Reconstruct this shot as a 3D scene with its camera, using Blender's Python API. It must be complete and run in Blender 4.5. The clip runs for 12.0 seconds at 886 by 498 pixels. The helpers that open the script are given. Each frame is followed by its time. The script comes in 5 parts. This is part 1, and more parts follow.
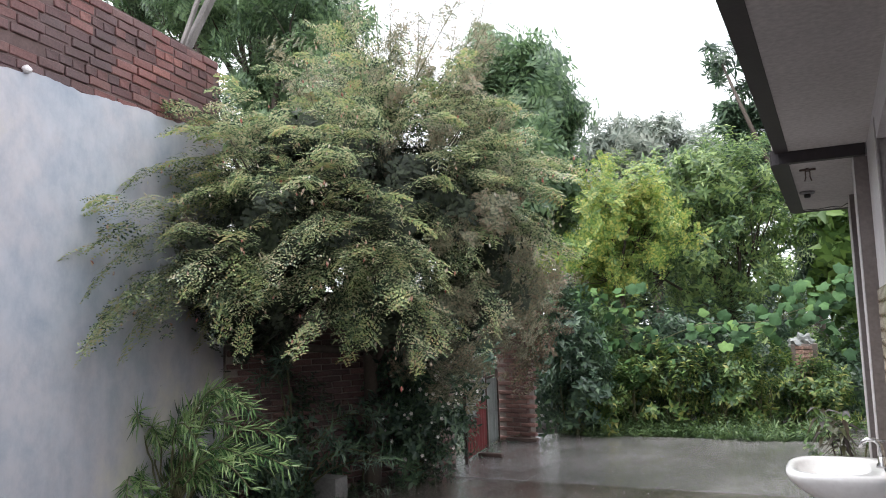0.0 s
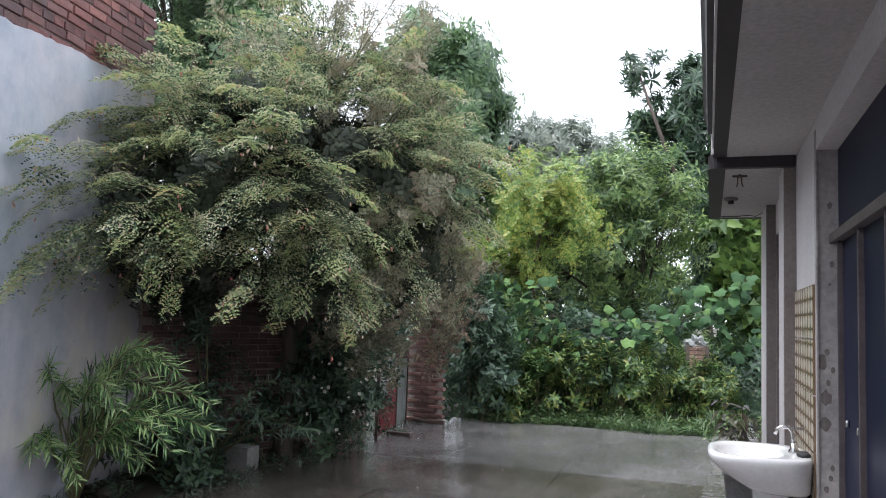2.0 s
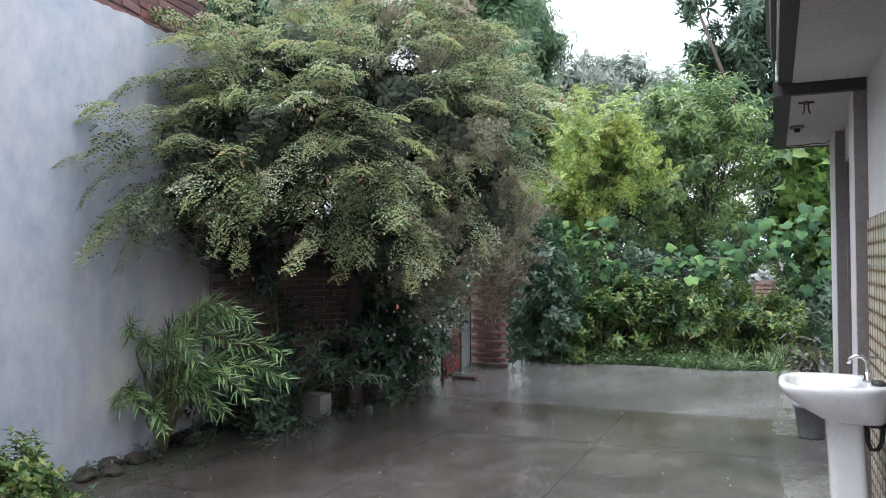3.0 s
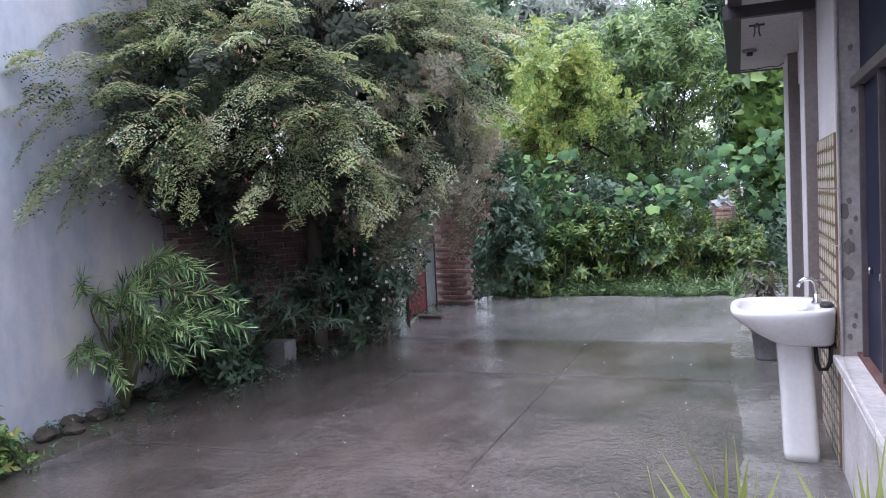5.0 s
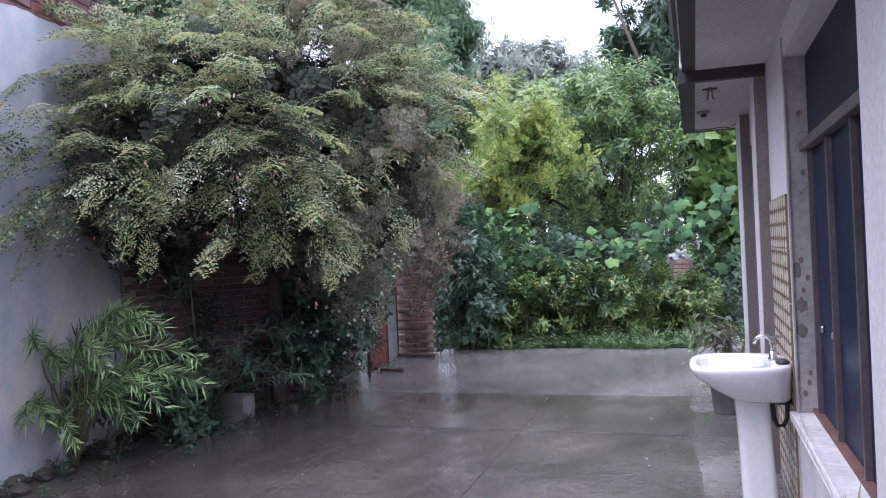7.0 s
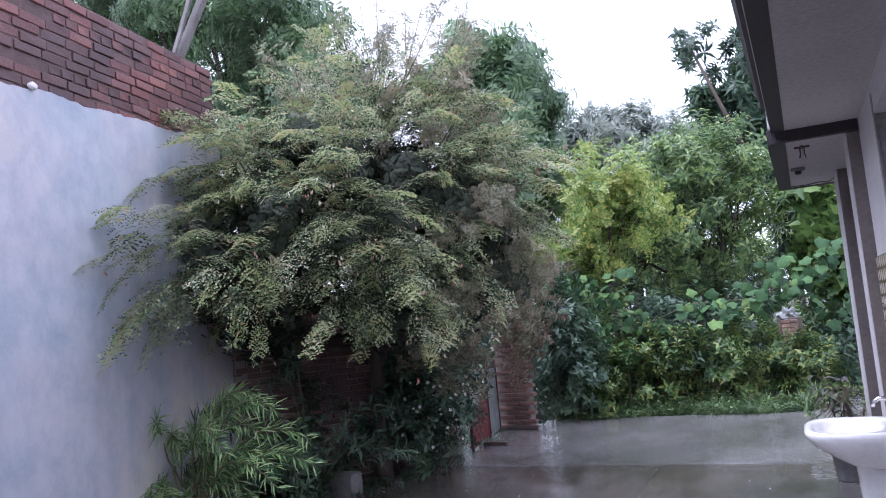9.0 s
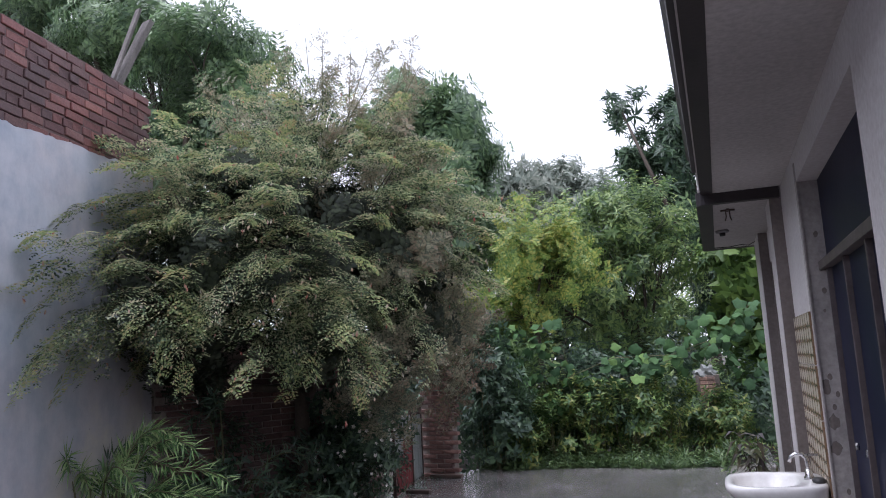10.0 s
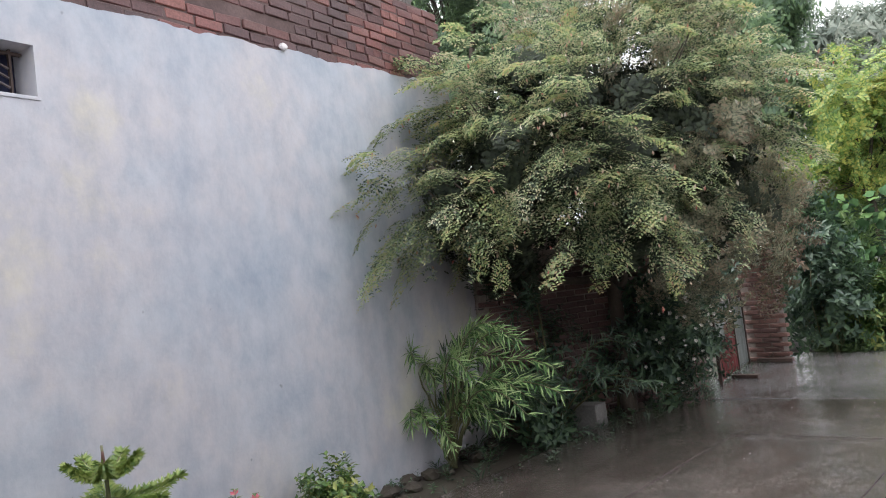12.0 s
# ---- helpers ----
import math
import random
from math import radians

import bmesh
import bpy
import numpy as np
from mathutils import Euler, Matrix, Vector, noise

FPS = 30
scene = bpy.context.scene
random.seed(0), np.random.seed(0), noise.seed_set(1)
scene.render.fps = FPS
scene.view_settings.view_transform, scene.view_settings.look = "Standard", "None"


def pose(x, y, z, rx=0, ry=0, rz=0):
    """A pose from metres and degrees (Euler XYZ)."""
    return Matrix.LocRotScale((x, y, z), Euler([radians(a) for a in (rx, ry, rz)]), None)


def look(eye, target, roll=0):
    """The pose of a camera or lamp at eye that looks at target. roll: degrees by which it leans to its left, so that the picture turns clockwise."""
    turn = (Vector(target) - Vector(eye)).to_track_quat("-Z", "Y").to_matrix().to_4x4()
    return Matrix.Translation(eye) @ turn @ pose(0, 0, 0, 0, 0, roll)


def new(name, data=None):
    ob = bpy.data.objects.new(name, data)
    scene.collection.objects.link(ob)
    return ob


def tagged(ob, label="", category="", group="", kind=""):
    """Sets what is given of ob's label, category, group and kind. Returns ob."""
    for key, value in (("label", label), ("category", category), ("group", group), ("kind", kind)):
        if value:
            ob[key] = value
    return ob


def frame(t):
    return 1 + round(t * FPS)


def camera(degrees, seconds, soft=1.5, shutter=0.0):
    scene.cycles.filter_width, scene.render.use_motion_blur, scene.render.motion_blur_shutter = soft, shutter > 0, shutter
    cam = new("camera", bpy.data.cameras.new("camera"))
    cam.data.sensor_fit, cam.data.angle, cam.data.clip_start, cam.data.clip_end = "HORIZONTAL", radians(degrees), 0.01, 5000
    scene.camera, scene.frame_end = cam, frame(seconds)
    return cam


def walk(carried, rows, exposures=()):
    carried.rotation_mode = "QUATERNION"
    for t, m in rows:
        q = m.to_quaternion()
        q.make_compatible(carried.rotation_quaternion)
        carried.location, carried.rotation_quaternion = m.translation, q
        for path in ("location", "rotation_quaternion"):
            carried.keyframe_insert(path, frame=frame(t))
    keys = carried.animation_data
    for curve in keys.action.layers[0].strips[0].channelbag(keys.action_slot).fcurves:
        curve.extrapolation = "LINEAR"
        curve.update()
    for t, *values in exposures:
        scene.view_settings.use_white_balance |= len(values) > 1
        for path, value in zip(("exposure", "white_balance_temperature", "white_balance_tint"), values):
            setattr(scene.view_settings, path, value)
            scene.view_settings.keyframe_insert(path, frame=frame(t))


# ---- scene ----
cam = camera(59.7, 12.0, soft=1.0)
PATH = [
    (0, (0.275, 0.275, 1.512), (-0.619, 2.053, 1.717), -2.0),
    (0.5, (0.124, 0.116, 1.527), (-0.71, 1.88, 1.967), 1.5),
    (1, (0.11, 0.088, 1.502), (-0.528, 1.938, 1.917), 3.2),
    (1.5, (0.089, 0.14, 1.441), (-0.422, 2.055, 1.704), 4.9),
    (2, (0.01, 0.12, 1.426), (-0.643, 2.002, 1.599), 2.0),
    (2.5, (-0.014, 0.069, 1.408), (-0.804, 1.905, 1.454), 0.2),
    (4.3, (0.064, 0.146, 1.423), (-0.683, 2.001, 1.452), -2.2),
    (4.5, (0.07, 0.155, 1.421), (-0.676, 2.011, 1.411), -2.5),
    (5, (0.064, 0.177, 1.42), (-0.656, 2.039, 1.294), -3.0),
    (5.5, (0.063, 0.174, 1.421), (-0.64, 2.041, 1.287), -3.1),
    (6, (0.057, 0.171, 1.427), (-0.645, 2.04, 1.305), -3.2),
    (6.5, (0.053, 0.183, 1.433), (-0.598, 2.071, 1.316), -2.8),
    (7, (0.063, 0.163, 1.456), (-0.559, 2.063, 1.453), -2.6),
    (7.2, (0.053, 0.138, 1.461), (-0.595, 2.03, 1.5), -3.0),
    (8.8, (0.102, 0.055, 1.477), (-0.805, 1.83, 1.635), -5.2),
    (9, (0.098, 0.043, 1.49), (-0.734, 1.852, 1.683), -5.3),
    (9.5, (0.075, 0.015, 1.49), (-0.585, 1.885, 1.746), -4.6),
    (10, (0.046, 0.002, 1.474), (-0.601, 1.871, 1.772), -3.1),
    (10.5, (0.026, 0.02, 1.492), (-0.617, 1.892, 1.784), -2.8),
    (11, (0.015, 0.024, 1.453), (-0.758, 1.862, 1.595), -2.1),
    (11.5, (-0.001, 0.026, 1.468), (-1.113, 1.687, 1.519), -3.7),
    (12, (-0.004, 0.008, 1.442), (-1.329, 1.502, 1.542), -7.2),
]
EXPOSURES = [(0.0, 1.0, 6250, 12), (1.0, 0.35, 6250, 14), (1.5, 0.52, 6150, 16), (2.5, 1.08, 5850, 10), (4.5, 1.08, 5900, 10), (5.0, 1.2, 5600, 21), (5.5, 1.24, 5550, 24), (7.2, 1.12, 5450, 25), (9.0, 0.94, 5400, 25), (9.5, 0.53, 5550, 23), (10.5, 0.35, 6000, 16), (11.5, 1.06, 6100, 10), (12.0, 1.04, 6300, 12)]
walk(cam, [(t, look(eye, target, roll)) for t, eye, target, roll in PATH],
     exposures=EXPOSURES)


# ---- world, sun, exposure ----
world = bpy.data.worlds.new("overcast_sky")
scene.world = world
world.use_nodes = True
wn, wl = world.node_tree.nodes, world.node_tree.links
sky = wn.new("ShaderNodeTexSky")
sky.sky_type = "NISHITA"
sky.sun_disc = False
sky.sun_elevation, sky.sun_rotation = radians(75), radians(233)
sky.air_density, sky.dust_density = 1.0, 6.0
grey = wn.new("ShaderNodeHueSaturation")
grey.inputs["Saturation"].default_value = 0.12
wl.new(sky.outputs[0], grey.inputs["Color"])
cloud = wn.new("ShaderNodeMix")
cloud.data_type = "RGBA"
cloud.inputs[0].default_value = 0.82
cloud.inputs[7].default_value = (8.0, 8.1, 8.3, 1)
wl.new(grey.outputs[0], cloud.inputs[6])
wl.new(cloud.outputs[2], wn["Background"].inputs["Color"])
wn["Background"].inputs["Strength"].default_value = 0.15
sun_data = bpy.data.lights.new("sun", "SUN")
sun_data.energy, sun_data.angle, sun_data.color = 2.2, radians(60), (1.0, 0.97, 0.93)
sun = new("sun", sun_data)
sun.matrix_world = look((-4, -3, 18), (0, 0, 0))


# ---- materials ----
def shader(name):
    m = bpy.data.materials.new(name)
    m.use_nodes = True
    return m, m.node_tree.nodes, m.node_tree.links, m.node_tree.nodes["Principled BSDF"]


def ramp(n, l, fac, stops):
    r = n.new("ShaderNodeValToRGB")
    while len(r.color_ramp.elements) < len(stops):
        r.color_ramp.elements.new(0.5)
    for e, (p, c) in zip(r.color_ramp.elements, stops):
        e.position, e.color = p, (*c, 1)
    l.new(fac, r.inputs[0])
    return r.outputs[0]


def noise_tex(n, l, scale, detail=6, stretch=(1, 1, 1), rough=0.6, distort=0.0):
    co = n.new("ShaderNodeTexCoord")
    mp = n.new("ShaderNodeMapping")
    mp.inputs["Scale"].default_value = stretch
    l.new(co.outputs["Object"], mp.inputs[0])
    t = n.new("ShaderNodeTexNoise")
    t.inputs["Scale"].default_value, t.inputs["Detail"].default_value = scale, detail
    t.inputs["Roughness"].default_value, t.inputs["Distortion"].default_value = rough, distort
    l.new(mp.outputs[0], t.inputs["Vector"])
    return t.outputs["Fac"]


def mix(n, l, fac, a, b, mode="MIX"):
    x = n.new("ShaderNodeMix")
    x.data_type, x.blend_type = "RGBA", mode
    for sock, v in ((0, fac), (6, a), (7, b)):
        if isinstance(v, (int, float)):
            x.inputs[sock].default_value = v
        elif isinstance(v, tuple):
            x.inputs[sock].default_value = (*v, 1)
        else:
            l.new(v, x.inputs[sock])
    return x.outputs[2]


def bump(n, l, p, height, strength, distance=0.01):
    b = n.new("ShaderNodeBump")
    b.inputs["Strength"].default_value, b.inputs["Distance"].default_value = strength, distance
    l.new(height, b.inputs["Height"])
    l.new(b.outputs[0], p.inputs["Normal"])


def worn(name, a, b, scale=3.0, rough=0.7, bumps=0.3, stain=None, stain_at=0.6, stretch=(1, 1, 1), metal=0.0, fine=40.0):
    """A surface of two tones in large patches, with fine grain, stains and relief."""
    m, n, l, p = shader(name)
    big = noise_tex(n, l, scale, 5, stretch)
    small = noise_tex(n, l, fine, 4)
    c = ramp(n, l, big, [(0.35, a), (0.65, b)])
    c = mix(n, l, 0.35, c, ramp(n, l, small, [(0.3, (0.3, 0.3, 0.3)), (0.7, (0.75, 0.75, 0.75))]), "OVERLAY")
    if stain:
        s = noise_tex(n, l, scale * 2.3, 8, stretch, 0.7, 0.6)
        f = ramp(n, l, s, [(stain_at, (0, 0, 0)), (stain_at + 0.1, (1, 1, 1))])
        c = mix(n, l, f, c, stain)
    l.new(c, p.inputs["Base Color"])
    p.inputs["Roughness"].default_value, p.inputs["Metallic"].default_value = rough, metal
    bump(n, l, p, small, bumps, 0.004)
    return m


def pieces_mat(name, tones, rough=0.75, fine=60.0, bumps=0.5):
    """Tone differs from piece to piece."""
    m, n, l, p = shader(name)
    info = n.new("ShaderNodeObjectInfo")
    c = ramp(n, l, info.outputs["Random"], tones)
    damp = n.new("ShaderNodeTexNoise")
    damp.inputs["Scale"].default_value, damp.inputs["Detail"].default_value = 1.3, 4
    l.new(info.outputs["Location"], damp.inputs["Vector"])
    c = mix(n, l, ramp(n, l, damp.outputs["Fac"], [(0.44, (0, 0, 0)), (0.60, (0.75, 0.75, 0.75))]), c, (0.055, 0.036, 0.038))
    s = noise_tex(n, l, fine, 6)
    c = mix(n, l, 0.6, c, ramp(n, l, s, [(0.3, (0.25, 0.25, 0.25)), (0.7, (0.8, 0.8, 0.8))]), "OVERLAY")
    l.new(c, p.inputs["Base Color"])
    p.inputs["Roughness"].default_value = rough
    bump(n, l, p, s, bumps, 0.004)
    return m


def leaf_mat(name, tones, rough=0.4, light=0.3, patch=1.2):
    """Leaves: each its own tone, larger patches of older and younger growth, some light let through."""
    m, n, l, p = shader(name)
    geo = n.new("ShaderNodeNewGeometry")
    big = noise_tex(n, l, patch, 3)
    add = n.new("ShaderNodeMath")
    add.operation = "MULTIPLY_ADD"
    l.new(big, add.inputs[0])
    add.inputs[1].default_value = 1.1
    sub = n.new("ShaderNodeMath")
    sub.operation = "MULTIPLY_ADD"
    l.new(geo.outputs["Random Per Island"], sub.inputs[0])
    sub.inputs[1].default_value, sub.inputs[2].default_value = 0.8, -0.45
    l.new(sub.outputs[0], add.inputs[2])
    c = ramp(n, l, add.outputs[0], tones)
    l.new(c, p.inputs["Base Color"])
    p.inputs["Roughness"].default_value = rough
    t = n.new("ShaderNodeBsdfTranslucent")
    l.new(c, t.inputs["Color"])
    mx = n.new("ShaderNodeMixShader")
    mx.inputs[0].default_value = light
    l.new(p.outputs[0], mx.inputs[1])
    l.new(t.outputs[0], mx.inputs[2])
    l.new(mx.outputs[0], n["Material Output"].inputs["Surface"])
    return m


def wet_concrete(name, a, b, low=0.06, high=0.4, waves=0.55):
    m, n, l, p = shader(name)
    big = noise_tex(n, l, 0.9, 6, (1, 1, 1), 0.6, 0.4)
    mid = noise_tex(n, l, 6.0, 8, (1, 1, 1), 0.7)
    fine = noise_tex(n, l, 120.0, 4)
    c = mix(n, l, 0.6, ramp(n, l, big, [(0.38, a), (0.62, b)]), ramp(n, l, mid, [(0.3, (0.3, 0.29, 0.28)), (0.7, (0.7, 0.69, 0.68))]), "OVERLAY")
    c = mix(n, l, 0.4, c, ramp(n, l, fine, [(0.3, (0.3, 0.3, 0.3)), (0.7, (0.7, 0.7, 0.7))]), "OVERLAY")
    l.new(c, p.inputs["Base Color"])
    film = noise_tex(n, l, 15.0, 7, (1, 1.3, 1), 0.7, 0.5)
    r = ramp(n, l, mix(n, l, 0.55, film, big), [(0.43, (low,) * 3), (0.54, (high,) * 3)])
    l.new(r, p.inputs["Roughness"])
    ripple = noise_tex(n, l, 21.0, 5, (1.15, 1, 1), 0.65, 0.9)
    splash = n.new("ShaderNodeTexVoronoi")
    splash.inputs["Scale"].default_value = 38.0
    co = n.new("ShaderNodeTexCoord")
    l.new(co.outputs["Object"], splash.inputs["Vector"])
    drop = ramp(n, l, splash.outputs["Distance"], [(0.0, (1, 1, 1)), (0.16, (0.2, 0.2, 0.2)), (0.24, (0.5, 0.5, 0.5)), (0.34, (0.3, 0.3, 0.3))])
    h = mix(n, l, 0.25, mix(n, l, 0.04, ripple, fine), drop)
    bump(n, l, p, h, waves, 0.020)
    # calm and wind-ruffled stretches of the water
    calm = noise_tex(n, l, 1.1, 3, (1.6, 0.7, 1), 0.5, 0.3)
    ruffle = ramp(n, l, calm, [(0.40, (0.35 * waves,) * 3), (0.58, (1.25 * waves,) * 3)])
    l.new(ruffle, p.inputs["Normal"].links[0].from_node.inputs["Strength"])
    # standing film of water over the concrete
    p.inputs["Coat Weight"].default_value = 0.7
    p.inputs["Coat Roughness"].default_value = 0.04
    p.inputs["Coat IOR"].default_value = 1.33
    l.new(p.inputs["Normal"].links[0].from_socket, p.inputs["Coat Normal"])
    return m


def plaster_mat():
    """Limewashed plaster: blue-grey, lilac and cream patches, trowel marks, damp runs and pin holes."""
    m, n, l, p = shader("pale_blue_plaster")
    big = noise_tex(n, l, 0.8, 6, (1, 1, 1), 0.65, 0.0)
    mid = noise_tex(n, l, 4.5, 8, (1, 1, 0.7), 0.7, 0.0)
    run = noise_tex(n, l, 5.0, 6, (1, 1, 0.14), 0.6)
    small = noise_tex(n, l, 26.0, 6)
    c = ramp(n, l, big, [(0.30, (0.34, 0.385, 0.44)), (0.45, (0.425, 0.44, 0.475)), (0.56, (0.47, 0.455, 0.47)), (0.65, (0.53, 0.50, 0.445))])
    c = mix(n, l, 0.75, c, ramp(n, l, mid, [(0.3, (0.36, 0.38, 0.42)), (0.55, (0.52, 0.52, 0.53)), (0.75, (0.60, 0.60, 0.61))]), "OVERLAY")
    c = mix(n, l, 0.09, c, ramp(n, l, run, [(0.35, (0.38, 0.40, 0.44)), (0.65, (0.58, 0.58, 0.58))]), "OVERLAY")
    dots = noise_tex(n, l, 9.0, 2, (1, 1, 1), 0.4)
    c = mix(n, l, ramp(n, l, dots, [(0.76, (0, 0, 0)), (0.79, (1, 1, 1))]), c, (0.26, 0.27, 0.29))
    l.new(c, p.inputs["Base Color"])
    p.inputs["Roughness"].default_value = 0.7
    bump(n, l, p, mix(n, l, 0.4, mid, small), 0.35, 0.01)
    return m


M_PLASTER = plaster_mat()
M_WHITE = worn("white_house_paint", (0.56, 0.53, 0.53), (0.64, 0.61, 0.61), 1.2, 0.7, 0.15, (0.55, 0.50, 0.48), 0.72)
M_FLAKED = worn("flaking_white_paint", (0.42, 0.40, 0.39), (0.56, 0.53, 0.52), 3.5, 0.8, 0.6, (0.27, 0.24, 0.22), 0.60)
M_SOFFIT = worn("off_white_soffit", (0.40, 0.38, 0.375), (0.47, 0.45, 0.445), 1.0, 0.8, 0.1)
M_BORDER = worn("dark_brown_border_paint", (0.013, 0.010, 0.012), (0.024, 0.018, 0.020), 3.0, 0.6, 0.2)
M_RENDER = worn("grey_cement_render", (0.30, 0.28, 0.27), (0.42, 0.39, 0.37), 4.0, 0.85, 0.6, (0.13, 0.11, 0.10), 0.66)
M_BROWN = worn("brown_grey_pier_paint", (0.145, 0.122, 0.112), (0.19, 0.163, 0.15), 3.0, 0.75, 0.3)
M_DARK_PANE = worn("dark_blue_window_pane", (0.016, 0.019, 0.040), (0.028, 0.030, 0.055), 1.5, 0.35, 0.03)
M_DARK_PANE.node_tree.nodes["Principled BSDF"].inputs["Specular IOR Level"].default_value = 0.03
M_FRAME = worn("dull_metal_window_frame", (0.075, 0.06, 0.062), (0.11, 0.09, 0.09), 6.0, 0.55, 0.15)
M_RUST = worn("rust_red_frame_foot", (0.11, 0.05, 0.042), (0.16, 0.08, 0.065), 8.0, 0.7, 0.3)
M_PALE_MORTAR = worn("weathered_mortar", (0.15, 0.12, 0.105), (0.24, 0.20, 0.175), 3.0, 0.85, 0.8)
M_MORTAR = worn("dark_wet_mortar", (0.085, 0.055, 0.052), (0.15, 0.10, 0.095), 3.0, 0.85, 0.8)
M_BRICK = pieces_mat("wet_red_brick", [(0.0, (0.09, 0.042, 0.044)), (0.3, (0.15, 0.058, 0.054)), (0.6, (0.19, 0.070, 0.062)), (0.85, (0.24, 0.098, 0.082)), (1.0, (0.12, 0.066, 0.064))], 0.55)
M_OLD_BRICK = pieces_mat("old_brown_brick", [(0.0, (0.10, 0.055, 0.048)), (0.5, (0.155, 0.080, 0.068)), (1.0, (0.21, 0.115, 0.095))], 0.7)
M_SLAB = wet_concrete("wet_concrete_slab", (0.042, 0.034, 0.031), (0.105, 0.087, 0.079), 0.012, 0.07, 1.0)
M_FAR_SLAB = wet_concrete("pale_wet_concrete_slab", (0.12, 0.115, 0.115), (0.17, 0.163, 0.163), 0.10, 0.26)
M_APRON = wet_concrete("pale_cement_apron", (0.085, 0.080, 0.076), (0.20, 0.19, 0.182), 0.06, 0.34, 0.40)
M_SOIL = worn("wet_dark_soil", (0.030, 0.024, 0.018), (0.06, 0.048, 0.036), 2.0, 0.75, 1.0, (0.03, 0.045, 0.015), 0.55)
M_CERAMIC = worn("white_glazed_ceramic", (0.74, 0.73, 0.72), (0.80, 0.79, 0.78), 2.0, 0.12, 0.0)
M_CHROME = worn("dull_chrome", (0.45, 0.44, 0.43), (0.6, 0.6, 0.6), 8.0, 0.25, 0.02, metal=1.0)
M_BLACK = worn("black_rubber", (0.015, 0.015, 0.016), (0.03, 0.03, 0.03), 8.0, 0.5, 0.1)
M_GREY_POT = worn("grey_cement_pot", (0.16, 0.16, 0.165), (0.24, 0.24, 0.24), 6.0, 0.7, 0.3)
M_BARK = worn("wet_brown_bark", (0.045, 0.034, 0.026), (0.09, 0.07, 0.055), 6.0, 0.8, 1.0, None, 0.6, (1, 1, 0.3))
M_TWIG = worn("green_brown_stem", (0.07, 0.08, 0.03), (0.12, 0.11, 0.05), 9.0, 0.6, 0.2)
M_POST = worn("weathered_grey_wood", (0.075, 0.068, 0.064), (0.14, 0.128, 0.12), 5.0, 0.85, 0.8, None, 0.6, (4, 4, 0.6))
M_RED_SHEET = worn("red_painted_sheet", (0.15, 0.032, 0.034), (0.21, 0.055, 0.055), 4.0, 0.65, 0.2, (0.12, 0.08, 0.07), 0.55)
M_GREY_SHEET = worn("grey_green_painted_sheet", (0.20, 0.22, 0.21), (0.28, 0.29, 0.28), 4.0, 0.5, 0.2, (0.12, 0.09, 0.07), 0.66)
M_IRON = worn("rusty_iron", (0.05, 0.035, 0.03), (0.09, 0.06, 0.05), 8.0, 0.7, 0.4)
M_SOIL_POT = worn("potting_soil", (0.03, 0.022, 0.016), (0.05, 0.04, 0.03), 9.0, 0.9, 0.8)
M_TERRACOTTA = worn("terracotta_pot", (0.26, 0.11, 0.07), (0.33, 0.15, 0.10), 7.0, 0.7, 0.3)
M_GREY_BLOCK = worn("grey_concrete_block", (0.14, 0.135, 0.125), (0.20, 0.19, 0.18), 5.0, 0.8, 0.6)


def tile_mat():
    """Cream glazed tile with a brown lattice of ovals."""
    m, n, l, p = shader("cream_lattice_tile")
    co = n.new("ShaderNodeTexCoord")
    sep = n.new("ShaderNodeSeparateXYZ")
    l.new(co.outputs["Object"], sep.inputs[0])
    waves = []
    for axis, k in (("Y", 2 * math.pi / 0.22), ("Z", 2 * math.pi / 0.15)):
        mul = n.new("ShaderNodeMath")
        mul.operation = "MULTIPLY"
        mul.inputs[1].default_value = k
        l.new(sep.outputs[axis], mul.inputs[0])
        s = n.new("ShaderNodeMath")
        s.operation = "SINE"
        l.new(mul.outputs[0], s.inputs[0])
        waves.append(s.outputs[0])
    prod = n.new("ShaderNodeMath")
    prod.operation = "MULTIPLY"
    l.new(waves[0], prod.inputs[0])
    l.new(waves[1], prod.inputs[1])
    ab = n.new("ShaderNodeMath")
    ab.operation = "ABSOLUTE"
    l.new(prod.outputs[0], ab.inputs[0])
    c = ramp(n, l, ab.outputs[0], [(0.12, (0.20, 0.13, 0.08)), (0.3, (0.42, 0.36, 0.27)), (0.55, (0.58, 0.54, 0.46))])
    s = noise_tex(n, l, 14, 6)
    c = mix(n, l, 0.5, c, ramp(n, l, s, [(0.3, (0.3, 0.28, 0.26)), (0.7, (0.7, 0.7, 0.7))]), "OVERLAY")
    l.new(c, p.inputs["Base Color"])
    p.inputs["Roughness"].default_value = 0.25
    return m


M_TILE = tile_mat()



# ---- mesh helpers ----
def origin_of(ob):
    v = Vector((0, 0, 0))
    while ob is not None:
        v = v + ob.location
        ob = ob.parent
    return v


def thing(name, at, label, category, group="", kind=""):
    ob = new(name)
    ob.location = at
    return tagged(ob, label, category, group, kind)


def part(name, bm, material, parent=None, label="", smooth=False):
    """Links a bmesh, given in its thing's own coordinates, as one mesh under a thing or part."""
    me = bpy.data.meshes.new(name)
    bm.to_mesh(me)
    bm.free()
    me.materials.append(material)
    if smooth:
        for poly in me.polygons:
            poly.use_smooth = True
    ob = new(name, me)
    if parent is not None:
        ob.parent = parent
    if label:
        ob["label"] = label
    return ob


